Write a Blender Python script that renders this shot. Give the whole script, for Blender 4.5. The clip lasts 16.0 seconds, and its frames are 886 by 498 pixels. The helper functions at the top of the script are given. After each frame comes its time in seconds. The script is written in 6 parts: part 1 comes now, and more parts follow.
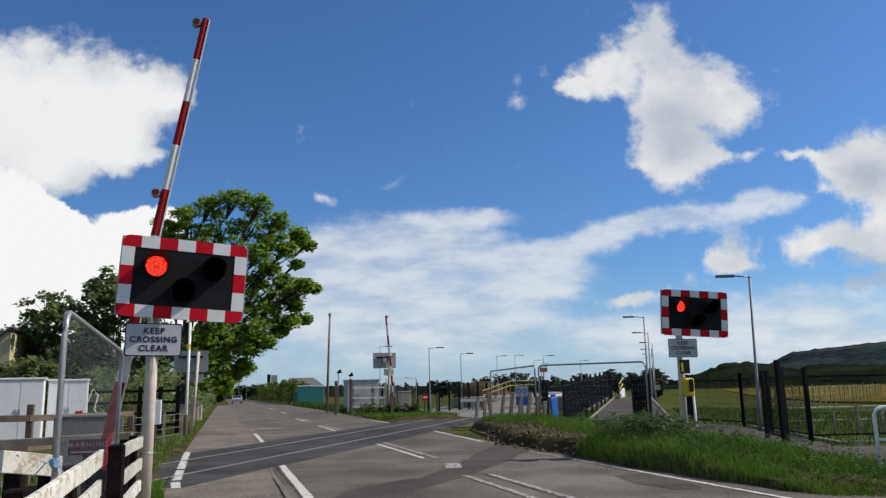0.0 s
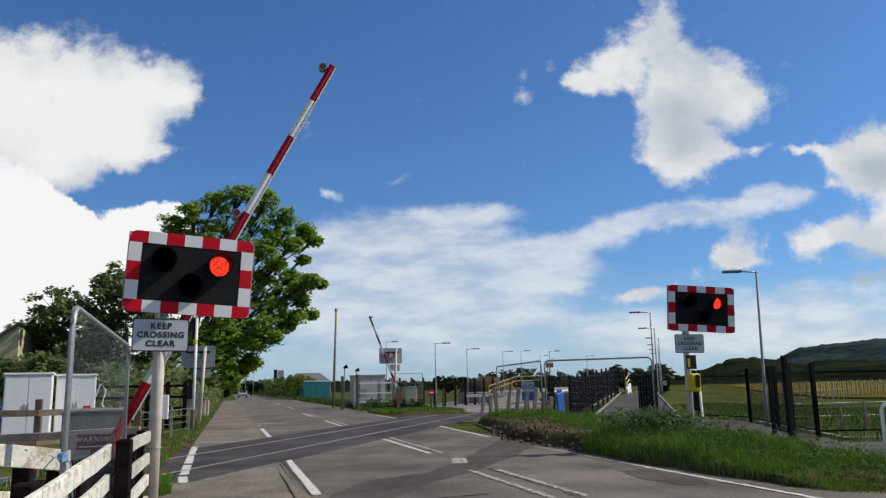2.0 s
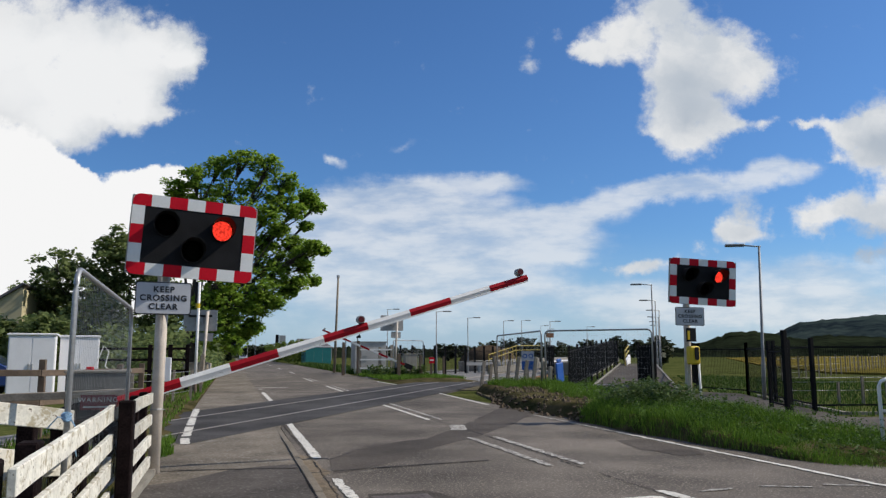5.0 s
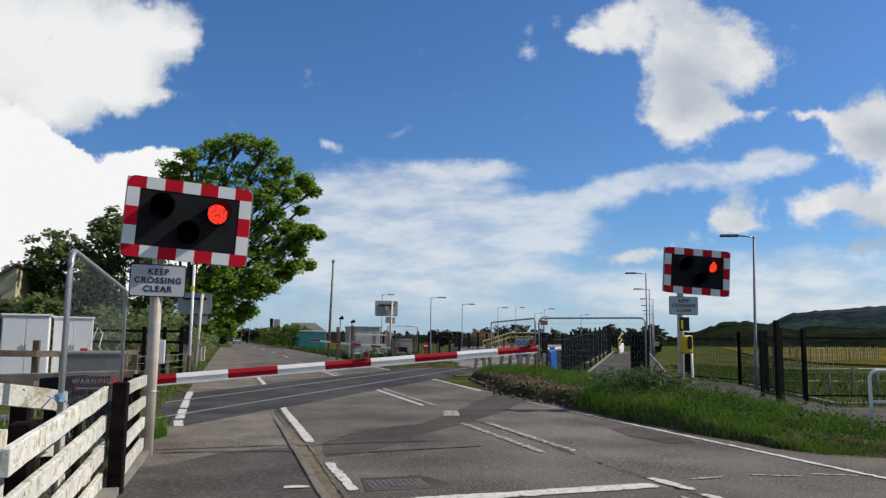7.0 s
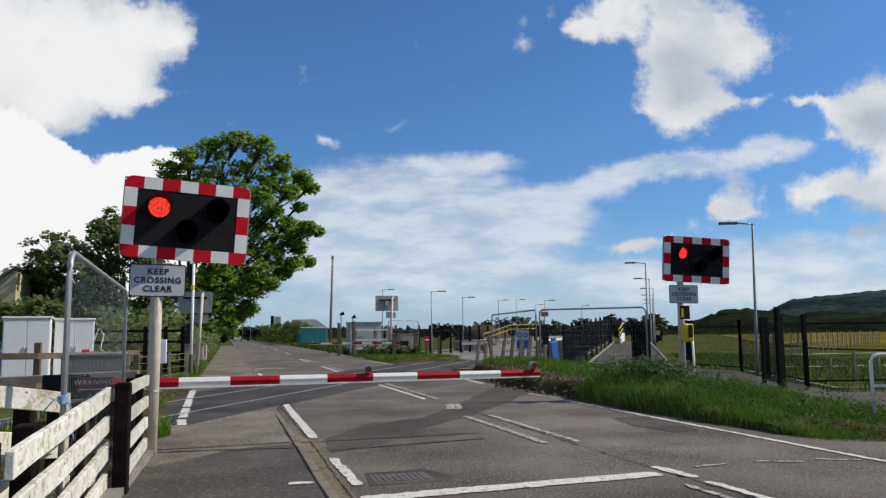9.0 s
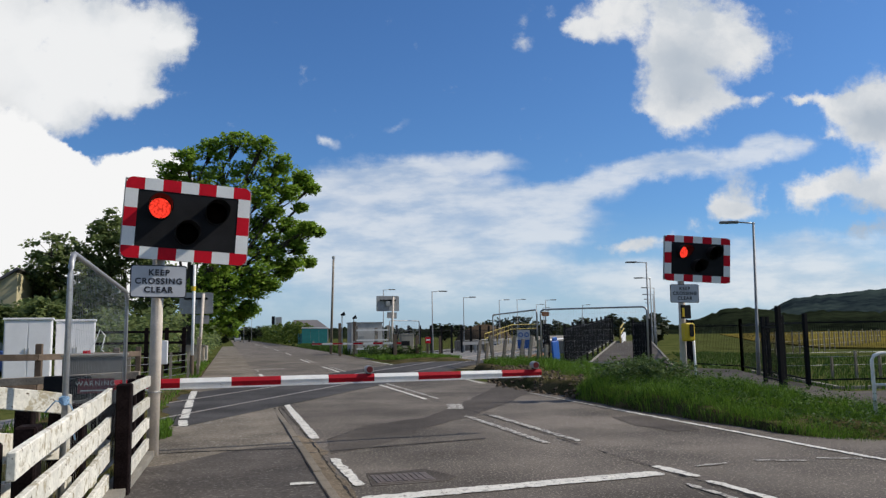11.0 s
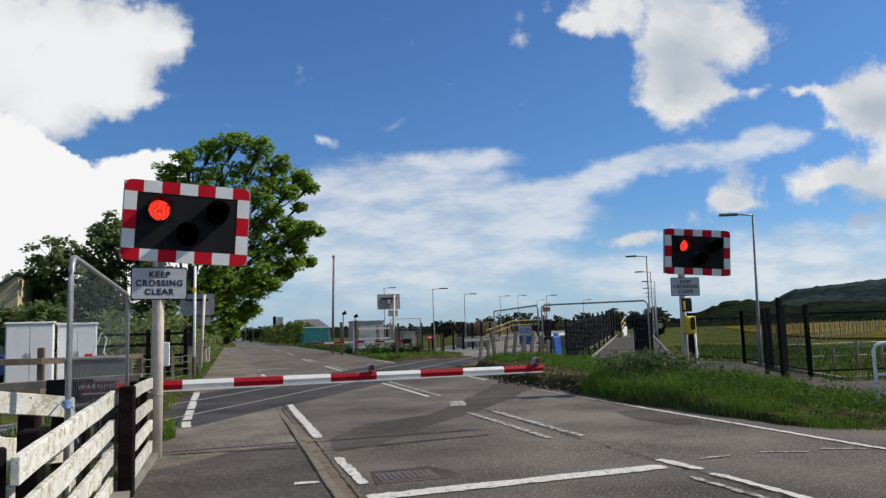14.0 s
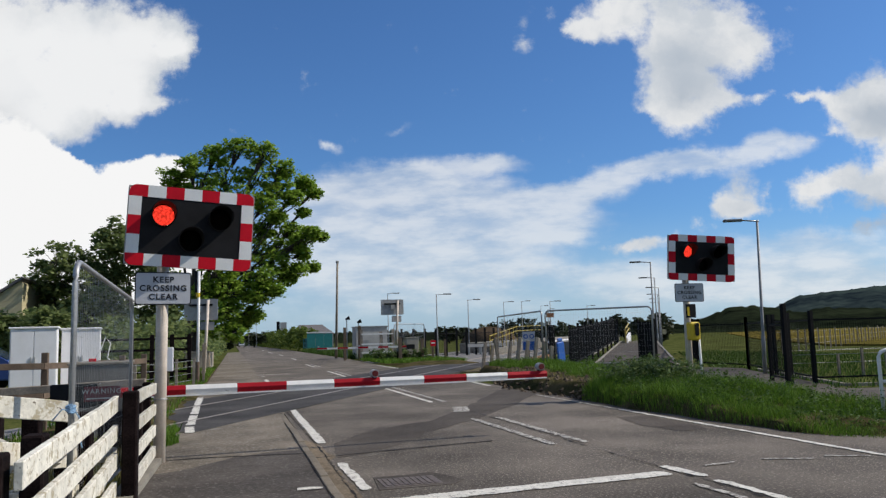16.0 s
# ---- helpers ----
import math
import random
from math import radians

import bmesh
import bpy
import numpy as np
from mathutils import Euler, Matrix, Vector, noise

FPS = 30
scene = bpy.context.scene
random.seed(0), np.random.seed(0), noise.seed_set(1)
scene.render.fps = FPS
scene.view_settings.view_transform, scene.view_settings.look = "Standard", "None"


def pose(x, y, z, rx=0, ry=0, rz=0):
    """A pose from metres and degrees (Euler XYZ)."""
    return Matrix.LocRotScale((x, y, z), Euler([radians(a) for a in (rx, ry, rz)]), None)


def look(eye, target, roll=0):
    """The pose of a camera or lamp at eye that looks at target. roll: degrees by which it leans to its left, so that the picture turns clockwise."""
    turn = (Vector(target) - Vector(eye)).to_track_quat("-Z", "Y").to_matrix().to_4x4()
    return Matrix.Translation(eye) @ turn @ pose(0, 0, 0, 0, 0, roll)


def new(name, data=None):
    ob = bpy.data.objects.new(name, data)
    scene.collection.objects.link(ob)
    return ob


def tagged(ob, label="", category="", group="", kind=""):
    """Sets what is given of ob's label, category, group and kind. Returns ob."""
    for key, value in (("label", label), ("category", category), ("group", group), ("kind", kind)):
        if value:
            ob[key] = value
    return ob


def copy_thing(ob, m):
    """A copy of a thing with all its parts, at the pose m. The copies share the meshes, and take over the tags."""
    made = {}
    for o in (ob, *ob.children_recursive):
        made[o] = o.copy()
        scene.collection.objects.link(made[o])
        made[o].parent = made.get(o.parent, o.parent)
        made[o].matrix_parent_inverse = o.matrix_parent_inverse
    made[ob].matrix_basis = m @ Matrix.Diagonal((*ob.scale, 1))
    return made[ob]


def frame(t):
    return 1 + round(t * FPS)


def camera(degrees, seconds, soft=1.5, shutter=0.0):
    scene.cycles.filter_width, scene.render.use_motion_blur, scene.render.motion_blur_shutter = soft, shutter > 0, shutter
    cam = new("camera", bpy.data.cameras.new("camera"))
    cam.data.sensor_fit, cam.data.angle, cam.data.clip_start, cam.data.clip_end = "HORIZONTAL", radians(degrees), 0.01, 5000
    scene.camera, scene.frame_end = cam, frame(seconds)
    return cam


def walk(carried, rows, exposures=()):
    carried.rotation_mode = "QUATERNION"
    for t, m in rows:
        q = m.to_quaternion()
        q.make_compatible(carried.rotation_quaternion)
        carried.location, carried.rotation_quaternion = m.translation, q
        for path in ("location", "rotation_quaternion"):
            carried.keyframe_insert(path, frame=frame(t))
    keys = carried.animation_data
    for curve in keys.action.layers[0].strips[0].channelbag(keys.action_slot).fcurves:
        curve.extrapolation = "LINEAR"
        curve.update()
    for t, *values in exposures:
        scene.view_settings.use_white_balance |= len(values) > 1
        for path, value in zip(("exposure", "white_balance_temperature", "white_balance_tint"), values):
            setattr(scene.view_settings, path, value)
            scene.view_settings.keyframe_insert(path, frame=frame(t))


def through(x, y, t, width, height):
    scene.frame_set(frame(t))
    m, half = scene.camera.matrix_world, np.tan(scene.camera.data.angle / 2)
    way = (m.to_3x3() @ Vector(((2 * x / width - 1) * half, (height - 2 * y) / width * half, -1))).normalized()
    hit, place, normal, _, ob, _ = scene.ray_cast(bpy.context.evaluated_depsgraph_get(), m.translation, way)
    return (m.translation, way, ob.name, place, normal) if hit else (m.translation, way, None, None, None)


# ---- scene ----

EYE = (0.0, 0.0, 1.36)
cam = camera(60.0, 16.0, soft=1.35)
TURNS = [
    (0.0, 100.51, 1.25, -15.69),
    (0.5, 100.41, 1.40, -15.50),
    (1.0, 100.43, 1.44, -15.44),
    (1.5, 100.36, 0.88, -15.36),
    (2.0, 100.18, 1.19, -15.24),
    (2.5, 99.97, 1.21, -14.91),
    (3.0, 99.54, 0.62, -14.66),
    (3.5, 99.09, 1.32, -14.57),
    (4.0, 98.64, 0.98, -14.77),
    (6.5, 97.01, -0.57, -15.56),
    (7.0, 96.81, -0.59, -15.65),
    (7.5, 96.68, -0.28, -15.73),
    (8.0, 96.66, 0.17, -15.57),
    (8.5, 96.43, 0.06, -15.61),
    (9.0, 96.34, 0.64, -15.57),
    (11.5, 96.34, 0.93, -15.45),
    (12.0, 96.31, 1.31, -15.40),
    (12.5, 96.33, 1.43, -15.28),
    (13.0, 96.14, 0.82, -15.36),
    (13.5, 96.15, 1.20, -15.43),
    (14.0, 96.14, 1.77, -15.39),
    (14.5, 96.14, 1.59, -15.23),
    (15.0, 96.20, 1.45, -15.14),
    (15.5, 96.38, 1.74, -15.14),
    (16.0, 96.56, 1.66, -15.13),
]
walk(cam, [(t, pose(*EYE, rx, ry, rz)) for t, rx, ry, rz in TURNS], exposures=[(0, -0.12), (16, -0.12)])

# ---- light: afternoon sun on the right, bright broken cloud ----
SUN_AZ, SUN_EL = radians(98), radians(41.5)      # azimuth clockwise from the road's direction
world = bpy.data.worlds.new("sky")
scene.world = world
world.use_nodes = True
wt = world.node_tree
wt.nodes.clear()


def wn(kind, **props):
    n = wt.nodes.new(kind)
    for k, v in props.items():
        if k == "operation":
            n.operation = v
        elif k == "vector_type":
            n.vector_type = v
        elif k == "gradient_type":
            n.gradient_type = v
    return n


def wmath(op, a, b=None, c=None):
    n = wn("ShaderNodeMath", operation=op)
    for i, v in enumerate((a, b, c)):
        if v is None:
            continue
        if isinstance(v, (int, float)):
            n.inputs[i].default_value = v
        else:
            wt.links.new(v, n.inputs[i])
    return n.outputs[0]


def wdot(vec, axis):
    n = wn("ShaderNodeVectorMath", operation="DOT_PRODUCT")
    wt.links.new(vec, n.inputs[0])
    n.inputs[1].default_value = axis
    return n.outputs["Value"]


def wramp(x, lo, hi, a=0.0, b=1.0, smooth=True):
    n = wn("ShaderNodeMapRange")
    n.interpolation_type = "SMOOTHSTEP" if smooth else "LINEAR"
    wt.links.new(x, n.inputs[0])
    for i, v in enumerate((lo, hi, a, b)):
        n.inputs[i + 1].default_value = v
    return n.outputs[0]


def wnoise(vec, scale, detail, rough=0.55):
    n = wn("ShaderNodeTexNoise")
    wt.links.new(vec, n.inputs["Vector"])
    n.inputs["Scale"].default_value, n.inputs["Detail"].default_value, n.inputs["Roughness"].default_value = scale, detail, rough
    return n


def wmix(fac, a, b):
    n = wn("ShaderNodeMix")
    n.data_type = "RGBA"
    for sock, v in ((n.inputs[0], fac), (n.inputs[6], a), (n.inputs[7], b)):
        if isinstance(v, (tuple, float, int)):
            sock.default_value = v
        else:
            wt.links.new(v, sock)
    return n.outputs[2]


sky = wn("ShaderNodeTexSky")
sky.sky_type, sky.sun_disc = "NISHITA", False
sky.sun_elevation, sky.sun_rotation = SUN_EL, SUN_AZ
sky.air_density, sky.dust_density, sky.ozone_density = 1.0, 0.6, 2.2
way = wn("ShaderNodeTexCoord").outputs["Generated"]
YAW = radians(15.3)
ahead = wdot(way, (math.sin(YAW), math.cos(YAW), 0))
aside = wdot(way, (math.cos(YAW), -math.sin(YAW), 0))
upward = wdot(way, (0, 0, 1))
front = wramp(ahead, 0.05, 0.25)
safe = wmath("MAXIMUM", ahead, 0.08)
u, v = wmath("DIVIDE", aside, safe), wmath("DIVIDE", upward, safe)
uv = wn("ShaderNodeCombineXYZ")
wt.links.new(u, uv.inputs[0])
wt.links.new(v, uv.inputs[1])
flat = uv.outputs[0]
warp = wnoise(flat, 11.0, 6.0, 0.64)
shift = wn("ShaderNodeVectorMath", operation="SUBTRACT")
wt.links.new(warp.outputs["Color"], shift.inputs[0])
shift.inputs[1].default_value = (0.5, 0.5, 0.5)
small = wn("ShaderNodeVectorMath", operation="MULTIPLY")
wt.links.new(shift.outputs[0], small.inputs[0])
small.inputs[1].default_value = (0.070, 0.058, 0.0)
bent = wn("ShaderNodeVectorMath", operation="ADD")
wt.links.new(flat, bent.inputs[0])
wt.links.new(small.outputs[0], bent.inputs[1])
bent = bent.outputs[0]
heaps, bright, greys, sheets = [], [], [], []


def cloud(kind, cu, cv, ru, rv, turn, weight):
    """One soft lobe of a cloud, at a direction of the sky."""
    m = wn("ShaderNodeMapping", vector_type="TEXTURE")
    wt.links.new(bent, m.inputs["Vector"])
    m.inputs["Location"].default_value = (cu, cv, 0)
    m.inputs["Rotation"].default_value = (0, 0, radians(turn))
    m.inputs["Scale"].default_value = (ru * 1.25, rv * 1.25, 1)
    g = wn("ShaderNodeTexGradient", gradient_type="SPHERICAL")
    wt.links.new(m.outputs[0], g.inputs[0])
    kind.append(wmath("MULTIPLY", g.outputs["Fac"], weight))


cloud(heaps, -0.562, 0.409, 0.216, 0.103, 0, 1.3)
cloud(heaps, -0.447, 0.398, 0.099, 0.068, 0, 1.1)
cloud(heaps, -0.379, 0.41, 0.049, 0.038, 0, 1.0)
cloud(heaps, -0.35, 0.401, 0.026, 0.016, 0, 0.9)
cloud(heaps, -0.482, 0.335, 0.108, 0.054, 0, 1.1)
cloud(heaps, -0.418, 0.335, 0.054, 0.040, 0, 1.1)
cloud(heaps, -0.372, 0.327, 0.040, 0.014, 0, 0.6)
cloud(heaps, -0.525, 0.292, 0.055, 0.040, 0, 1.1)
cloud(heaps, -0.681, 0.374, 0.180, 0.143, 0, 1.1)
# bright heaped cloud low on the left
cloud(bright, -0.596, 0.227, 0.109, 0.086, 0, 1.1)
cloud(bright, -0.543, 0.219, 0.061, 0.057, 0, 1.1)
cloud(bright, -0.505, 0.2, 0.046, 0.052, 0, 1.1)
cloud(bright, -0.474, 0.174, 0.072, 0.067, 0, 1.1)
cloud(bright, -0.425, 0.174, 0.090, 0.072, 0, 1.1)
cloud(bright, -0.382, 0.2, 0.067, 0.057, 0, 1.1)
cloud(bright, -0.385, 0.225, 0.040, 0.031, 0, 1.0)
cloud(bright, -0.537, 0.121, 0.200, 0.104, 0, 1.1)
cloud(bright, -0.382, 0.121, 0.152, 0.086, 0, 1.1)
cloud(bright, -0.689, 0.181, 0.190, 0.152, 0, 1.1)
cloud(heaps, 0.313, 0.501, 0.040, 0.033, 0, 1.1)
cloud(heaps, 0.288, 0.463, 0.068, 0.038, 0, 1.1)
cloud(heaps, 0.233, 0.422, 0.052, 0.033, 0, 1.1)
cloud(heaps, 0.194, 0.41, 0.027, 0.016, 0, 1.1)
cloud(heaps, 0.317, 0.414, 0.085, 0.054, 0, 1.1)
cloud(heaps, 0.386, 0.407, 0.068, 0.041, 0, 1.1)
cloud(heaps, 0.425, 0.375, 0.038, 0.038, 0, 1.1)
cloud(heaps, 0.346, 0.359, 0.077, 0.047, 0, 1.1)
cloud(heaps, 0.307, 0.335, 0.049, 0.045, 0, 1.1)
cloud(heaps, 0.283, 0.302, 0.027, 0.024, 0, 0.9)
cloud(heaps, 0.328, 0.287, 0.041, 0.038, 0, 1.1)
cloud(heaps, 0.355, 0.304, 0.041, 0.033, 0, 1.1)
cloud(heaps, 0.405, 0.304, 0.038, 0.015, 0, 0.79)
cloud(heaps, 0.435, 0.308, 0.019, 0.011, 0, 0.65)
cloud(heaps, 0.474, 0.379, 0.014, 0.023, 0, 0.6)
cloud(heaps, 0.118, 0.414, 0.018, 0.036, 0, 0.48)
cloud(heaps, 0.153, 0.43, 0.012, 0.018, 0, 0.45)
cloud(heaps, 0.114, 0.394, 0.023, 0.011, 0, 0.3)
cloud(heaps, 0.58, 0.304, 0.052, 0.041, 0, 1.1)
cloud(heaps, 0.6, 0.262, 0.068, 0.054, 0, 0.79)
cloud(heaps, 0.533, 0.295, 0.038, 0.018, 0, 1.1)
cloud(heaps, 0.496, 0.308, 0.027, 0.013, 0, 1.0)
cloud(heaps, 0.473, 0.304, 0.018, 0.008, 0, 0.9)
cloud(heaps, 0.547, 0.265, 0.038, 0.019, 0, 0.72)
cloud(heaps, 0.655, 0.289, 0.081, 0.081, 0, 1.1)
cloud(heaps, 0.487, 0.246, 0.031, 0.012, 0, 0.75)
cloud(heaps, 0.516, 0.258, 0.018, 0.010, 0, 0.7)
cloud(heaps, 0.393, 0.185, 0.033, 0.033, 0, 1.1)
cloud(heaps, 0.374, 0.162, 0.026, 0.018, 0, 1.0)
cloud(heaps, 0.413, 0.16, 0.038, 0.015, 0, 0.72)
cloud(heaps, 0.431, 0.185, 0.012, 0.018, 0, 0.8)
cloud(heaps, 0.489, 0.185, 0.034, 0.024, 0, 1.1)
cloud(heaps, 0.528, 0.196, 0.038, 0.026, 0, 1.1)
cloud(heaps, 0.576, 0.189, 0.052, 0.038, 0, 1.1)
cloud(heaps, 0.631, 0.173, 0.063, 0.054, 0, 1.1)
cloud(heaps, 0.503, 0.158, 0.052, 0.015, 0, 0.61)
cloud(heaps, 0.27, 0.113, 0.038, 0.013, 0, 0.95)
cloud(heaps, 0.24, 0.106, 0.033, 0.011, 0, 0.85)
cloud(heaps, 0.311, 0.121, 0.018, 0.012, 0, 0.6)
cloud(heaps, 0.332, 0.136, 0.010, 0.016, 0, 0.6)
cloud(heaps, 0.561, 0.133, 0.063, 0.015, 0, 0.9)
cloud(greys, 0.565, 0.132, 0.082, 0.025, 0, 1.5)
cloud(greys, 0.335, 0.359, 0.077, 0.056, 0, 0.75)
cloud(greys, 0.333, 0.308, 0.041, 0.031, 0, 0.6)
cloud(greys, 0.6, 0.269, 0.061, 0.041, 0, 0.6)
cloud(greys, 0.398, 0.164, 0.041, 0.018, 0, 0.5)
cloud(greys, 0.571, 0.164, 0.061, 0.018, 0, 0.7)
cloud(greys, 0.511, 0.164, 0.051, 0.014, 0, 0.5)
cloud(greys, -0.498, 0.358, 0.204, 0.112, 0, 0.35)
cloud(greys, 0.578, 0.277, 0.051, 0.025, 0, 0.5)
cloud(sheets, -0.02, 0.215, 0.150, 0.030, 0, 0.75)
cloud(sheets, 0.07, 0.232, 0.058, 0.016, 0, 0.7)
cloud(sheets, -0.042, 0.158, 0.216, 0.054, 0, 0.75)
cloud(sheets, 0.092, 0.164, 0.160, 0.039, 0, 0.75)
cloud(sheets, 0.175, 0.185, 0.103, 0.024, 8, 0.75)
cloud(sheets, 0.265, 0.21, 0.103, 0.023, 8, 0.8)
cloud(sheets, 0.371, 0.227, 0.122, 0.024, 8, 0.8)
cloud(sheets, 0.447, 0.241, 0.056, 0.021, 10, 0.7)
cloud(sheets, 0.166, 0.134, 0.103, 0.026, 0, 0.6)
cloud(sheets, 0.062, 0.119, 0.122, 0.026, 0, 0.6)
cloud(sheets, -0.102, 0.192, 0.103, 0.043, 0, 0.65)
cloud(sheets, -0.131, 0.14, 0.141, 0.070, 0, 0.65)
cloud(sheets, -0.057, 0.097, 0.207, 0.032, 0, 0.6)
cloud(sheets, 0.128, 0.084, 0.235, 0.023, 0, 0.5)
cloud(sheets, 0.499, 0.083, 0.235, 0.043, 0, 0.6)
cloud(sheets, 0.486, 0.113, 0.188, 0.023, 0, 0.5)
cloud(sheets, 0.238, 0.054, 0.329, 0.036, 0, 0.55)
cloud(sheets, -0.13, 0.054, 0.235, 0.043, 0, 0.6)
cloud(sheets, -0.14, 0.257, 0.025, 0.009, -28, 0.6)
cloud(sheets, -0.154, 0.265, 0.011, 0.008, -50, 0.4)
cloud(sheets, -0.058, 0.284, 0.030, 0.008, 22, 0.4)
cloud(sheets, 0.497, 0.054, 0.282, 0.038, 0, 0.6)


def total(parts):
    s = parts[0]
    for p in parts[1:]:
        s = wmath("ADD", s, p)
    return s


fine = wnoise(flat, 24.0, 8.0, 0.66).outputs["Fac"]
streak_map = wn("ShaderNodeMapping")
wt.links.new(flat, streak_map.inputs["Vector"])
streak_map.inputs["Scale"].default_value = (5, 16, 1)
streak_map.inputs["Rotation"].default_value = (0, 0, radians(-6))
streak = wnoise(streak_map.outputs[0], 1.6, 6.0, 0.6).outputs["Fac"]
billow = wnoise(bent, 9.0, 8.0, 0.62).outputs["Fac"]
ragged = wmath("ADD", wmath("MULTIPLY", wmath("SUBTRACT", fine, 0.5), 1.7), wmath("MULTIPLY", wmath("SUBTRACT", billow, 0.5), 1.0))
heap = wmath("ADD", wmath("MINIMUM", total(heaps), 1.25), ragged)
heap = wmath("MULTIPLY", wramp(heap, 0.22, 1.08), front)
low = wmath("ADD", wmath("MINIMUM", total(bright), 1.0), wmath("MULTIPLY", ragged, 0.45))
low = wmath("MULTIPLY", wramp(low, 0.34, 0.62), front)
sheet = wmath("ADD", wmath("MINIMUM", total(sheets), 0.8), wmath("MULTIPLY", wmath("SUBTRACT", streak, 0.5), 0.9))
sheet = wmath("MULTIPLY", wramp(sheet, 0.16, 0.95, 0.0, 0.78), front)
around = wnoise(way, 2.2, 6.0, 0.6).outputs["Fac"]
around = wmath("MULTIPLY", wramp(around, 0.44, 0.6, 0.0, 0.75), wmath("SUBTRACT", 1.0, front))
haze = wramp(v, 0.0, 0.17, 0.55, 0.0)
haze = wmath("MULTIPLY", haze, front)
puff = wnoise(bent, 7.0, 7.0, 0.6).outputs["Fac"]
white = wmix(wramp(puff, 0.36, 0.60), (0.62, 0.67, 0.73, 1), (0.86, 0.87, 0.88, 1))
grey = wmath("MINIMUM", wmath("ADD", total(greys), wmath("MULTIPLY", wmath("SUBTRACT", puff, 0.5), 0.8)), 1.0)
white = wmix(wramp(grey, 0.05, 1.0, 0.0, 0.85), white, (0.42, 0.49, 0.58, 1))
thick = wmath("MULTIPLY", wramp(total(heaps), 0.9, 1.8), wramp(u, 0.0, -0.25, 0.0, 1.0))
white = wmix(thick, white, (0.93, 0.94, 0.95, 1))
veil = wmix(wramp(streak, 0.35, 0.6), (0.60, 0.68, 0.78, 1), (0.84, 0.87, 0.90, 1))
skycol = wn("ShaderNodeVectorMath", operation="MULTIPLY")
wt.links.new(sky.outputs[0], skycol.inputs[0])
SKY_GAIN = 0.074
skycol.inputs[1].default_value = (SKY_GAIN * 0.72, SKY_GAIN * 1.16, SKY_GAIN * 1.68)
col = wmix(haze, skycol.outputs[0], (0.55, 0.70, 0.88, 1))
col = wmix(around, col, (0.5, 0.5, 0.5, 1))
col = wmix(sheet, col, veil)
col = wmix(heap, col, white)
col = wmix(low, col, (1.0, 1.0, 1.0, 1))
bg = wn("ShaderNodeBackground")
wt.links.new(col, bg.inputs[0])
bg.inputs[1].default_value = 1.0
wo = wn("ShaderNodeOutputWorld")
wt.links.new(bg.outputs[0], wo.inputs[0])

sun_data = bpy.data.lights.new("sun", "SUN")
sun_data.energy, sun_data.angle, sun_data.color = 4.6, radians(0.5), (1.0, 0.93, 0.82)
sun = new("sun", sun_data)
sd = Vector((math.sin(SUN_AZ) * math.cos(SUN_EL), math.cos(SUN_AZ) * math.cos(SUN_EL), math.sin(SUN_EL)))
sun.matrix_world = look(sd * 200, (0, 0, 0))

# ---- materials ----


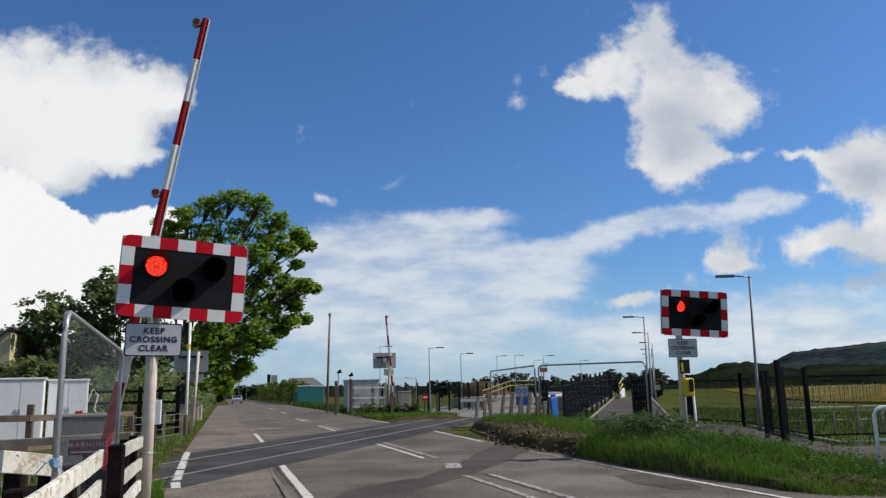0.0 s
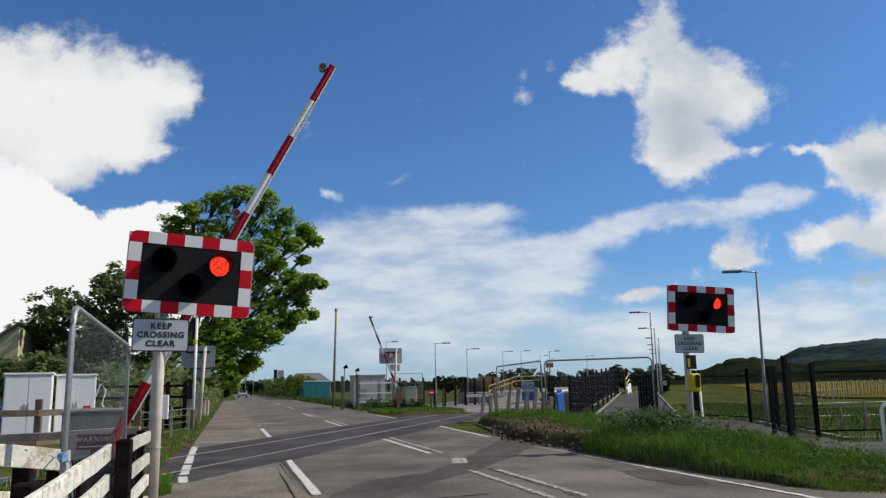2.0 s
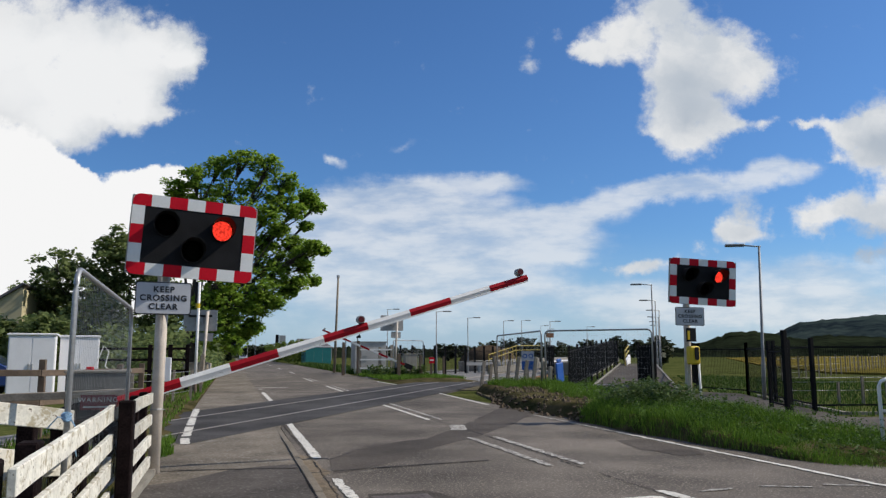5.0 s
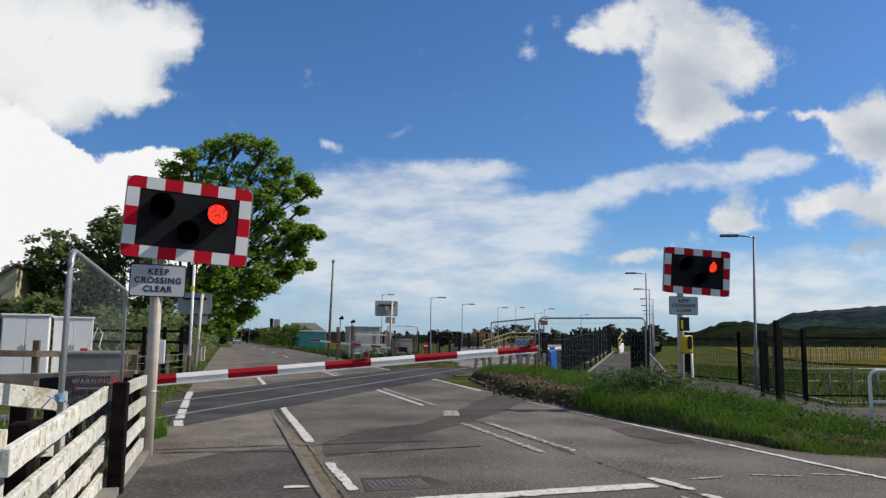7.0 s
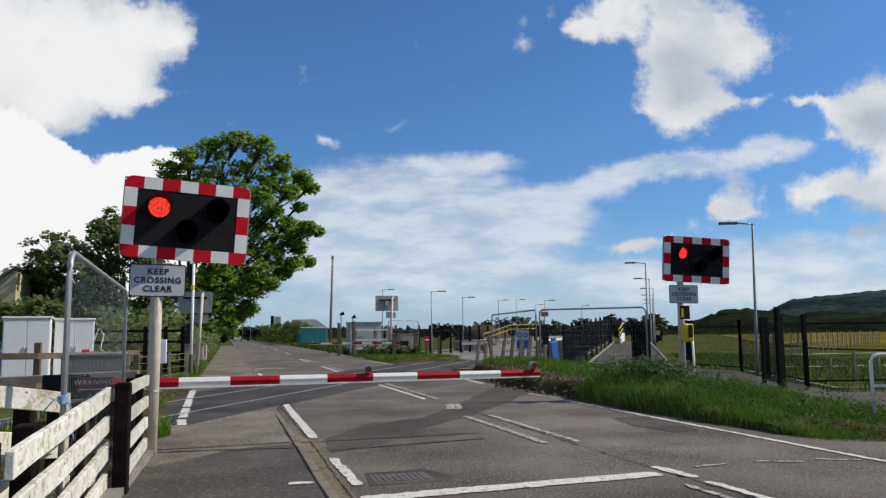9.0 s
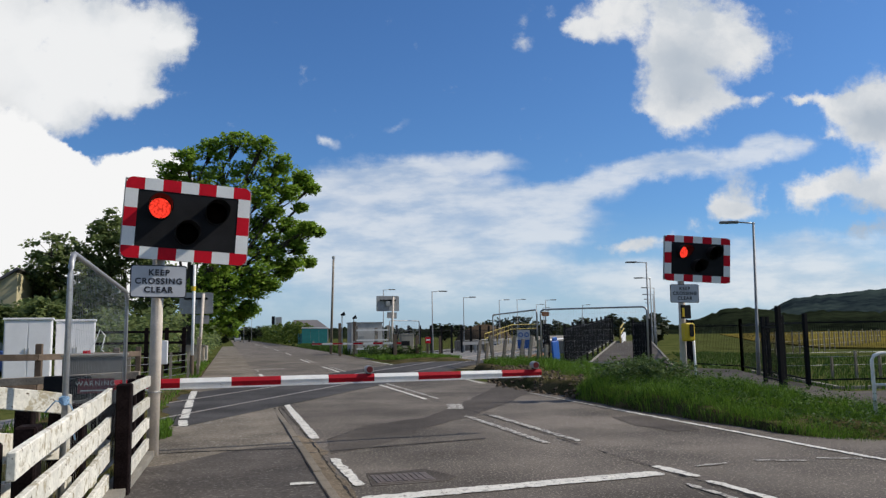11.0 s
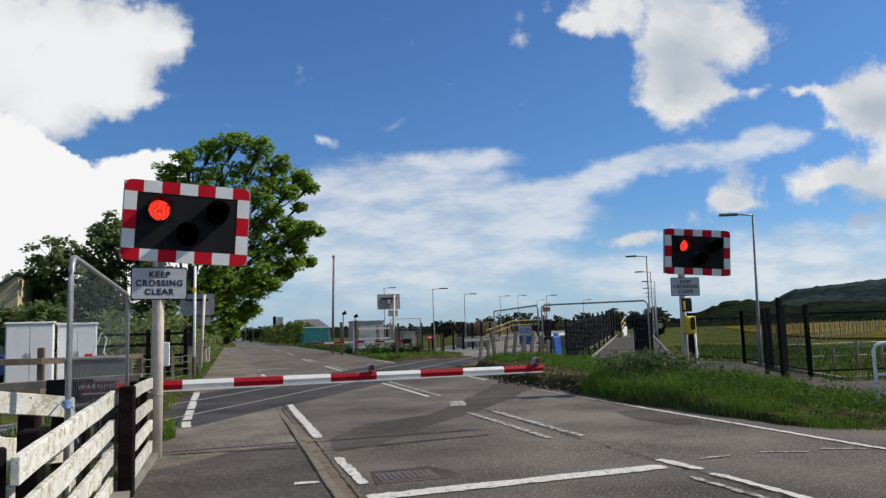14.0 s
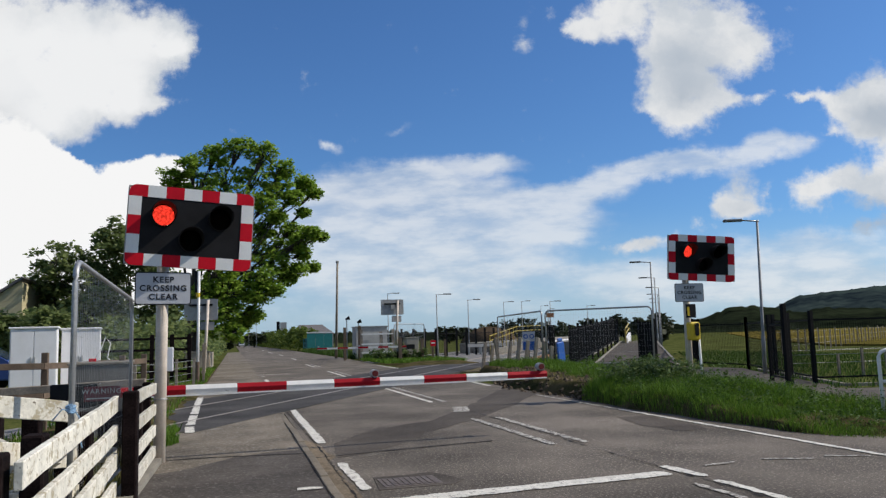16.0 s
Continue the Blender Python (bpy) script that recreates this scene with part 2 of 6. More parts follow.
def mat(name, base, rough=0.7, vary=0.25, scale=6.0, bump=0.15, metal=0.0, tint=None, fine=60.0, each=0.0, wear=None, wear_at=0.62, spec=0.4, speck=None, speck_scale=30.0, speck_at=0.6):
    """A surface with cloudy variation, fine grain, relief and, where given, worn patches of another colour."""
    m = bpy.data.materials.new(name)
    m.use_nodes = True
    nt = m.node_tree
    b = nt.nodes["Principled BSDF"]
    b.inputs["Roughness"].default_value, b.inputs["Metallic"].default_value = rough, metal
    b.inputs["Specular IOR Level"].default_value = spec
    tc = nt.nodes.new("ShaderNodeTexCoord")
    n1, n2 = nt.nodes.new("ShaderNodeTexNoise"), nt.nodes.new("ShaderNodeTexNoise")
    for n, s, d in ((n1, scale, 4.0), (n2, fine, 3.0)):
        nt.links.new(tc.outputs["Object"], n.inputs["Vector"])
        n.inputs["Scale"].default_value, n.inputs["Detail"].default_value = s, d
    mixf = nt.nodes.new("ShaderNodeMath")
    mixf.operation = "MULTIPLY_ADD"
    nt.links.new(n2.outputs["Fac"], mixf.inputs[0])
    mixf.inputs[1].default_value = 0.45
    half = nt.nodes.new("ShaderNodeMath")
    half.operation = "MULTIPLY"
    nt.links.new(n1.outputs["Fac"], half.inputs[0])
    half.inputs[1].default_value = 0.55
    nt.links.new(half.outputs[0], mixf.inputs[2])
    ramp = nt.nodes.new("ShaderNodeMapRange")
    nt.links.new(mixf.outputs[0], ramp.inputs[0])
    ramp.inputs[1].default_value, ramp.inputs[2].default_value = 0.37, 0.63
    mix = nt.nodes.new("ShaderNodeMix")
    mix.data_type = "RGBA"
    nt.links.new(ramp.outputs[0], mix.inputs[0])
    other = tint or base
    mix.inputs[6].default_value = (*[c * (1 - vary) for c in base], 1)
    mix.inputs[7].default_value = (*[min(1, c * (1 + vary)) for c in other], 1)
    out = mix.outputs[2]
    if each:
        oi = nt.nodes.new("ShaderNodeObjectInfo")
        hs = nt.nodes.new("ShaderNodeHueSaturation")
        mr = nt.nodes.new("ShaderNodeMapRange")
        nt.links.new(oi.outputs["Random"], mr.inputs[0])
        mr.inputs[3].default_value, mr.inputs[4].default_value = 1 - each, 1 + each
        nt.links.new(mr.outputs[0], hs.inputs["Value"])
        nt.links.new(out, hs.inputs["Color"])
        out = hs.outputs[0]
    if wear:
        n3 = nt.nodes.new("ShaderNodeTexNoise")
        nt.links.new(tc.outputs["Object"], n3.inputs["Vector"])
        n3.inputs["Scale"].default_value, n3.inputs["Detail"].default_value, n3.inputs["Roughness"].default_value = scale * 2.2, 6.0, 0.7
        wr = nt.nodes.new("ShaderNodeMapRange")
        nt.links.new(n3.outputs["Fac"], wr.inputs[0])
        wr.inputs[1].default_value, wr.inputs[2].default_value = wear_at - 0.03, wear_at + 0.03
        wm = nt.nodes.new("ShaderNodeMix")
        wm.data_type = "RGBA"
        nt.links.new(wr.outputs[0], wm.inputs[0])
        nt.links.new(out, wm.inputs[6])
        wm.inputs[7].default_value = (*wear, 1)
        out = wm.outputs[2]
    if speck:
        for sc, at, shade in ((speck_scale, speck_at, 1.0), (speck_scale * 0.45, speck_at + 0.05, 0.75)):
            n4 = nt.nodes.new("ShaderNodeTexNoise")
            nt.links.new(tc.outputs["Object"], n4.inputs["Vector"])
            n4.inputs["Scale"].default_value, n4.inputs["Detail"].default_value = sc, 1.5
            sr = nt.nodes.new("ShaderNodeMapRange")
            nt.links.new(n4.outputs["Fac"], sr.inputs[0])
            sr.inputs[1].default_value, sr.inputs[2].default_value = at, at + 0.08
            sm = nt.nodes.new("ShaderNodeMix")
            sm.data_type = "RGBA"
            nt.links.new(sr.outputs[0], sm.inputs[0])
            nt.links.new(out, sm.inputs[6])
            sm.inputs[7].default_value = (*[c * shade for c in speck], 1)
            out = sm.outputs[2]
        n5 = nt.nodes.new("ShaderNodeTexNoise")
        nt.links.new(tc.outputs["Object"], n5.inputs["Vector"])
        n5.inputs["Scale"].default_value, n5.inputs["Detail"].default_value = 0.28, 5.0
        st = nt.nodes.new("ShaderNodeMapRange")
        nt.links.new(n5.outputs["Fac"], st.inputs[0])
        st.inputs[1].default_value, st.inputs[2].default_value, st.inputs[3].default_value, st.inputs[4].default_value = 0.35, 0.65, 0.72, 1.22
        hv = nt.nodes.new("ShaderNodeHueSaturation")
        nt.links.new(st.outputs[0], hv.inputs["Value"])
        nt.links.new(out, hv.inputs["Color"])
        out = hv.outputs[0]
    nt.links.new(out, b.inputs["Base Color"])
    if bump:
        bp = nt.nodes.new("ShaderNodeBump")
        bp.inputs["Strength"].default_value, bp.inputs["Distance"].default_value = bump, 0.01
        nt.links.new(mixf.outputs[0], bp.inputs["Height"])
        nt.links.new(bp.outputs[0], b.inputs["Normal"])
    return m


def leaf_mat(name, base, tint, through=0.35):
    """Leaves: two greens leaf by leaf, with some light through the blade."""
    m = bpy.data.materials.new(name)
    m.use_nodes = True
    nt = m.node_tree
    b = nt.nodes["Principled BSDF"]
    b.inputs["Roughness"].default_value = 0.55
    b.inputs["Specular IOR Level"].default_value = 0.12
    g = nt.nodes.new("ShaderNodeNewGeometry")
    mix = nt.nodes.new("ShaderNodeMix")
    mix.data_type = "RGBA"
    nt.links.new(g.outputs["Random Per Island"], mix.inputs[0])
    mix.inputs[6].default_value, mix.inputs[7].default_value = (*base, 1), (*tint, 1)
    nt.links.new(mix.outputs[2], b.inputs["Base Color"])
    tr = nt.nodes.new("ShaderNodeBsdfTranslucent")
    nt.links.new(mix.outputs[2], tr.inputs["Color"])
    ms = nt.nodes.new("ShaderNodeMixShader")
    ms.inputs[0].default_value = through
    nt.links.new(b.outputs[0], ms.inputs[1])
    nt.links.new(tr.outputs[0], ms.inputs[2])
    nt.links.new(ms.outputs[0], nt.nodes["Material Output"].inputs[0])
    return m


def glow_mat(name, colour, strength):
    m = bpy.data.materials.new(name)
    m.use_nodes = True
    b = m.node_tree.nodes["Principled BSDF"]
    b.inputs["Base Color"].default_value = (*colour, 1)
    b.inputs["Emission Color"].default_value = (*colour, 1)
    nt = m.node_tree
    tc, vo, mr = nt.nodes.new("ShaderNodeTexCoord"), nt.nodes.new("ShaderNodeTexVoronoi"), nt.nodes.new("ShaderNodeMapRange")
    vo.inputs["Scale"].default_value = 38.0
    nt.links.new(tc.outputs["Object"], vo.inputs["Vector"])
    nt.links.new(vo.outputs["Distance"], mr.inputs[0])
    mr.inputs[1].default_value, mr.inputs[2].default_value = 0.1, 0.75
    mr.inputs[3].default_value, mr.inputs[4].default_value = strength * 1.3, strength * 0.45
    nt.links.new(mr.outputs[0], b.inputs["Emission Strength"])
    return m


def tinted_glass(name, colour):
    """Thin coloured lens: light passes tinted, the front glints."""
    m = bpy.data.materials.new(name)
    m.use_nodes = True
    nt = m.node_tree
    tr, gl = nt.nodes.new("ShaderNodeBsdfTransparent"), nt.nodes.new("ShaderNodeBsdfGlossy")
    tr.inputs[0].default_value = (*colour, 1)
    gl.inputs["Roughness"].default_value = 0.6
    gl.inputs["Color"].default_value = (0.5, 0.5, 0.5, 1)
    ms = nt.nodes.new("ShaderNodeMixShader")
    ms.inputs[0].default_value = 0.01
    nt.links.new(tr.outputs[0], ms.inputs[1])
    nt.links.new(gl.outputs[0], ms.inputs[2])
    nt.links.new(ms.outputs[0], nt.nodes["Material Output"].inputs[0])
    return m


ASPHALT = mat("asphalt", (0.112, 0.096, 0.080), 0.85, 0.42, 0.7, 1.0, tint=(0.130, 0.111, 0.092), fine=42.0, wear=(0.17, 0.152, 0.125), wear_at=0.66, spec=0.12, speck=(0.34, 0.30, 0.245), speck_scale=38.0)
ASPHALT_DARK = mat("asphalt_dark", (0.078, 0.066, 0.055), 0.85, 0.3, 1.2, 0.8, fine=40.0, spec=0.12, speck=(0.15, 0.13, 0.108), speck_scale=40.0)
ASPHALT_BLUE = mat("crossing_asphalt", (0.062, 0.058, 0.055), 0.85, 0.35, 1.1, 0.6, fine=40.0, spec=0.12, speck=(0.11, 0.10, 0.095), speck_at=0.63)
FOOTWAY = mat("footway_asphalt", (0.165, 0.140, 0.110), 0.9, 0.38, 1.1, 0.9, fine=36.0, wear=(0.22, 0.205, 0.18), wear_at=0.64, spec=0.1, speck=(0.30, 0.275, 0.235))
FOOT_DARK = mat("footway_patch", (0.078, 0.067, 0.058), 0.9, 0.35, 1.5, 0.9, fine=38.0, spec=0.2, speck=(0.16, 0.145, 0.125))
KERB_STONE = mat("grimy_kerb", (0.165, 0.138, 0.102), 0.9, 0.3, 5.0, 0.5, each=0.14)
GRIT = mat("roadside_grit", (0.17, 0.135, 0.095), 0.95, 0.35, 5.0, 0.8, fine=50.0, spec=0.05, speck=(0.30, 0.25, 0.19), speck_scale=34.0)
CLOD = mat("dark_earth", (0.05, 0.04, 0.03), 0.95, 0.4, 9.0, 0.6, tint=(0.11, 0.085, 0.06), spec=0.05)
TROUGH = mat("dull_grey_trough", (0.12, 0.12, 0.115), 0.9, 0.2, 4.0, 0.3)
CONCRETE = mat("concrete", (0.23, 0.21, 0.175), 0.9, 0.25, 3.0, 0.4, each=0.12)
PAINT_ROAD = mat("road_paint", (0.62, 0.59, 0.52), 0.75, 0.16, 7.0, 0.3, fine=50.0, wear=(0.20, 0.18, 0.15), wear_at=0.585)
PAINT_OLD = mat("worn_road_paint", (0.48, 0.45, 0.39), 0.75, 0.2, 6.0, 0.3, fine=50.0, wear=(0.125, 0.108, 0.09), wear_at=0.50)
IRON = mat("cast_iron", (0.13, 0.105, 0.09), 0.7, 0.3, 8.0, 0.4, metal=0.3)
RAIL = mat("rail_steel", (0.36, 0.31, 0.27), 0.45, 0.2, 10.0, 0.1, metal=0.5)
RUST = mat("rusty_steel", (0.22, 0.10, 0.05), 0.85, 0.3, 10.0, 0.3)
SPOIL = mat("tan_spoil", (0.085, 0.062, 0.042), 0.95, 0.3, 0.5, 0.6, fine=4.0, spec=0.0)
SOIL = mat("bare_soil", (0.12, 0.095, 0.065), 0.95, 0.35, 3.0, 0.8, tint=(0.16, 0.14, 0.09), spec=0.0)
MEADOW = mat("meadow", (0.046, 0.062, 0.018), 0.95, 0.35, 0.35, 0.5, tint=(0.082, 0.088, 0.028), fine=9.0, spec=0.0)
VERGE = mat("verge_soil", (0.045, 0.052, 0.018), 0.95, 0.4, 1.5, 0.8, tint=(0.085, 0.066, 0.035), fine=25.0, spec=0.0)
RAPE = mat("rape_field", (0.085, 0.080, 0.026), 0.95, 0.4, 0.05, 0.3, tint=(0.17, 0.130, 0.028), fine=0.6, spec=0.0)
BALLAST = mat("ballast", (0.20, 0.195, 0.19), 0.95, 0.5, 9.0, 0.9, fine=30.0, spec=0.0)
WHITE_WOOD = mat("white_painted_wood", (0.64, 0.61, 0.53), 0.8, 0.2, 5.0, 0.5, wear=(0.40, 0.35, 0.25), wear_at=0.57, fine=34.0, each=0.10, speck=(0.13, 0.10, 0.07), speck_scale=34.0, speck_at=0.66, spec=0.15)
BLACK_WOOD = mat("tarred_wood", (0.007, 0.005, 0.005), 0.95, 0.4, 8.0, 0.4, tint=(0.015, 0.010, 0.010), spec=0.05)
BROWN_WOOD = mat("weathered_brown_wood", (0.14, 0.10, 0.07), 0.85, 0.3, 7.0, 0.4, each=0.15)
GREY_WOOD = mat("silvered_wood", (0.27, 0.23, 0.18), 0.9, 0.3, 7.0, 0.4, each=0.2)
POST_PAINT = mat("grey_painted_steel", (0.60, 0.52, 0.44), 0.6, 0.15, 5.0, 0.15, wear=(0.28, 0.17, 0.10), wear_at=0.7)
RED = mat("red_reflective", (0.58, 0.008, 0.022), 0.5, 0.1, 4.0, 0.03, spec=0.12)
WHITE = mat("white_reflective", (0.80, 0.80, 0.78), 0.45, 0.05, 4.0, 0.03)
BAR_RED = mat("boom_red_paint", (0.35, 0.009, 0.018), 0.5, 0.14, 6.0, 0.05, fine=30.0, spec=0.15)
BAR_WHITE = mat("boom_white_paint", (0.78, 0.77, 0.74), 0.5, 0.08, 6.0, 0.05, wear=(0.5, 0.47, 0.42), wear_at=0.68)
BLACK = mat("black_board", (0.014, 0.014, 0.0155), 0.7, 0.25, 5.0, 0.05, spec=0.15)
HOOD = mat("black_plastic", (0.008, 0.008, 0.009), 0.7, 0.2, 8.0, 0.05, spec=0.2)
SIGN = mat("sign_face", (0.50, 0.51, 0.54), 0.5, 0.06, 5.0, 0.03)
INK = mat("black_ink", (0.02, 0.02, 0.025), 0.5, 0.1, 5.0, 0.0)
GALV = mat("galvanised_steel", (0.36, 0.365, 0.37), 0.5, 0.15, 12.0, 0.08, metal=0.6)
COLUMN = mat("dull_zinc", (0.24, 0.245, 0.25), 0.6, 0.2, 8.0, 0.08, metal=0.3)
GREY_METAL = mat("grey_painted_metal", (0.33, 0.335, 0.33), 0.6, 0.15, 5.0, 0.1)
CABINET = mat("cabinet_paint", (0.78, 0.77, 0.78), 0.5, 0.06, 2.5, 0.05)
STONE_CAB = mat("weathered_grey_cabinet", (0.34, 0.31, 0.255), 0.8, 0.2, 4.0, 0.2)
YELLOW = mat("yellow_plastic", (0.65, 0.45, 0.02), 0.5, 0.1, 6.0, 0.05)
BLUE = mat("blue_plastic", (0.02, 0.10, 0.38), 0.5, 0.15, 6.0, 0.05)
TEAL = mat("teal_boarding", (0.025, 0.20, 0.195), 0.7, 0.12, 2.0, 0.1)
FENCE_BLACK = mat("black_coated_steel", (0.006, 0.006, 0.007), 0.75, 0.2, 8.0, 0.05, spec=0.15)
LAMP_GREY = mat("lamp_head_grey", (0.16, 0.165, 0.17), 0.5, 0.1, 8.0, 0.05)
BARK = mat("bark", (0.06, 0.050, 0.040), 0.95, 0.35, 6.0, 0.8)
LEAF_TREE = leaf_mat("sycamore_leaf", (0.125, 0.215, 0.03), (0.34, 0.48, 0.07), 0.5)
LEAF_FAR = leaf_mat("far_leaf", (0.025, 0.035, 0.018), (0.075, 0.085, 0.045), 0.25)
LEAF_DARK = leaf_mat("mixed_leaf", (0.105, 0.15, 0.05), (0.28, 0.33, 0.125), 0.5)
LEAF_HEDGE = leaf_mat("hedge_leaf", (0.06, 0.10, 0.02), (0.16, 0.20, 0.04), 0.42)
GRASS = leaf_mat("grass_blade", (0.030, 0.076, 0.010), (0.175, 0.30, 0.034), 0.30)
GRASS_DRY = leaf_mat("dry_grass_blade", (0.16, 0.15, 0.05), (0.30, 0.27, 0.12), 0.35)
WEED = leaf_mat("dock_leaf", (0.03, 0.065, 0.012), (0.09, 0.15, 0.03), 0.35)
WILLOW = leaf_mat("weed_leaf", (0.06, 0.10, 0.03), (0.13, 0.18, 0.06), 0.35)
HILL_NEAR = mat("wooded_hill", (0.008, 0.012, 0.008), 1.0, 0.5, 0.02, 0.0, tint=(0.016, 0.021, 0.011), fine=0.12, spec=0.0)
# distance haze is put into this colour as a blue cast
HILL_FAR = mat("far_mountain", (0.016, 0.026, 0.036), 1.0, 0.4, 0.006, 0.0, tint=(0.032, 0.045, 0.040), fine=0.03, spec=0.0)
RENDER_WALL = mat("cream_render", (0.50, 0.44, 0.27), 0.9, 0.08, 1.0, 0.1)
ROOF = mat("slate_roof", (0.14, 0.13, 0.13), 0.8, 0.2, 4.0, 0.3)
BLOCK = mat("block_wall", (0.36, 0.31, 0.24), 0.9, 0.2, 3.0, 0.3)
LENS = tinted_glass("red_lens", (0.30, 0.02, 0.015))
LENS_DARK = tinted_glass("amber_lens", (0.08, 0.04, 0.02))
LIT = glow_mat("lit_lamp", (1.0, 0.75, 0.55), 4.5)
OCHRE = mat("dull_yellow_paint", (0.36, 0.27, 0.04), 0.6, 0.12, 6.0, 0.05)
ROPE = mat("blue_rope", (0.22, 0.36, 0.52), 0.8, 0.15, 30.0, 0.2)
PANEL = mat("weathered_panel", (0.50, 0.48, 0.45), 0.8, 0.2, 1.5, 0.1)
WARN_RED = mat("warning_red", (0.15, 0.022, 0.028), 0.6, 0.2, 6.0, 0.05)
BOOM_LENS = mat("boom_lamp_lens", (0.12, 0.012, 0.012), 0.35, 0.1, 8.0, 0.0)
CAR_PAINT = mat("silver_car_paint", (0.5, 0.5, 0.52), 0.3, 0.05, 3.0, 0.0, metal=0.4)
CAR_BLUE = mat("blue_car_paint", (0.03, 0.06, 0.20), 0.3, 0.05, 3.0, 0.0)
GLASS_DARK = mat("dark_window", (0.02, 0.025, 0.03), 0.1, 0.1, 3.0, 0.0)
TYRE = mat("tyre_rubber", (0.02, 0.02, 0.02), 0.9, 0.2, 8.0, 0.1)

# ---- building blocks ----


def finish(bm, name, material, parent=None, label="", smooth=False, bevel=0.0):
    me = bpy.data.meshes.new(name)
    if bevel:
        bmesh.ops.bevel(bm, geom=list(bm.edges), offset=bevel, segments=1, affect="EDGES", clamp_overlap=True)
    bmesh.ops.recalc_face_normals(bm, faces=list(bm.faces))
    bm.to_mesh(me)
    bm.free()
    for m in (material if isinstance(material, (list, tuple)) else [material]):
        me.materials.append(m)
    if smooth:
        for p in me.polygons:
            p.use_smooth = True
    ob = new(name, me)
    if parent:
        ob.parent = parent
    if label:
        tagged(ob, label)
    return ob


def part(name, bm, material, parent, label="", smooth=False, bevel=0.0):
    return finish(bm, name, material, parent, label, smooth, bevel)


def thing(name, m, label, category, group="", kind=""):
    ob = new(name)
    ob.empty_display_size = 0.1
    ob.matrix_world = m
    return tagged(ob, label, category, group, kind)


def box(x0, x1, y0, y1, z0, z1, bm=None, slot=0):
    bm = bm or bmesh.new()
    vs = [bm.verts.new((x, y, z)) for z in (z0, z1) for y in (y0, y1) for x in (x0, x1)]
    for f in ((0, 2, 3, 1), (4, 5, 7, 6), (0, 1, 5, 4), (2, 6, 7, 3), (0, 4, 6, 2), (1, 3, 7, 5)):
        bm.faces.new([vs[i] for i in f]).material_index = slot
    return bm


def beam(p, q, w, h, bm=None, up=(0, 0, 1), slot=0):
    """A straight timber of section w x h from p to q."""
    bm = bm or bmesh.new()
    p, q = Vector(p), Vector(q)
    d = (q - p).normalized()
    s = d.cross(Vector(up))
    s = s.normalized() if s.length > 1e-4 else Vector((1, 0, 0))
    t = s.cross(d)
    rings = []
    for c in (p, q):
        rings.append([bm.verts.new(c + s * (a * w / 2) + t * (b * h / 2)) for a, b in ((-1, -1), (1, -1), (1, 1), (-1, 1))])
    a, b = rings
    for i in range(4):
        bm.faces.new((a[i], a[(i + 1) % 4], b[(i + 1) % 4], b[i])).material_index = slot
    bm.faces.new(a[::-1]).material_index = slot
    bm.faces.new(b).material_index = slot
    return bm


def tube(pts, radii, n=10, bm=None, slot=0):
    """A round bar along pts."""
    bm = bm or bmesh.new()
    pts = [Vector(p) for p in pts]
    if isinstance(radii, (int, float)):
        radii = [radii] * len(pts)
    rings = []
    for i, p in enumerate(pts):
        d = (pts[min(i + 1, len(pts) - 1)] - pts[max(i - 1, 0)]).normalized()
        s = d.cross(Vector((0, 0, 1)))
        s = s.normalized() if s.length > 0.05 else d.cross(Vector((0, 1, 0))).normalized()
        t = s.cross(d)
        rings.append([bm.verts.new(p + (s * math.cos(2 * math.pi * k / n) + t * math.sin(2 * math.pi * k / n)) * radii[i]) for k in range(n)])
    for a, b in zip(rings, rings[1:]):
        for k in range(n):
            bm.faces.new((a[k], a[(k + 1) % n], b[(k + 1) % n], b[k])).material_index = slot
    bm.faces.new(rings[0][::-1]).material_index = slot
    bm.faces.new(rings[-1]).material_index = slot
    return bm


def rounded(w, h, r, y0, y1, n=5, bm=None):
    """An upright plate with rounded corners, centred on x = z = 0, from y0 to y1."""
    bm = bm or bmesh.new()
    ring = []
    for cx, cz, a0 in ((w / 2 - r, h / 2 - r, 0), (-w / 2 + r, h / 2 - r, 90), (-w / 2 + r, -h / 2 + r, 180), (w / 2 - r, -h / 2 + r, 270)):
        for k in range(n + 1):
            a = radians(a0 + 90 * k / n)
            ring.append((cx + r * math.cos(a), cz + r * math.sin(a)))
    fa = [bm.verts.new((x, y0, z)) for x, z in ring]
    fb = [bm.verts.new((x, y1, z)) for x, z in ring]
    bm.faces.new(fa)
    bm.faces.new(fb[::-1])
    for k in range(len(ring)):
        j = (k + 1) % len(ring)
        bm.faces.new((fa[k], fa[j], fb[j], fb[k]))
    return bm


def sheet(pts, z, bm=None):
    """A flat polygon on the ground."""
    bm = bm or bmesh.new()
    bm.faces.new([bm.verts.new((x, y, z)) for x, y in pts])
    return bm


def slab(pts, z0, z1):
    """A thick polygon."""
    bm = bmesh.new()
    a = [bm.verts.new((x, y, z0)) for x, y in pts]
    b = [bm.verts.new((x, y, z1)) for x, y in pts]
    bm.faces.new(a[::-1])
    bm.faces.new(b)
    for i in range(len(pts)):
        j = (i + 1) % len(pts)
        bm.faces.new((a[i], a[j], b[j], b[i]))
    return bm


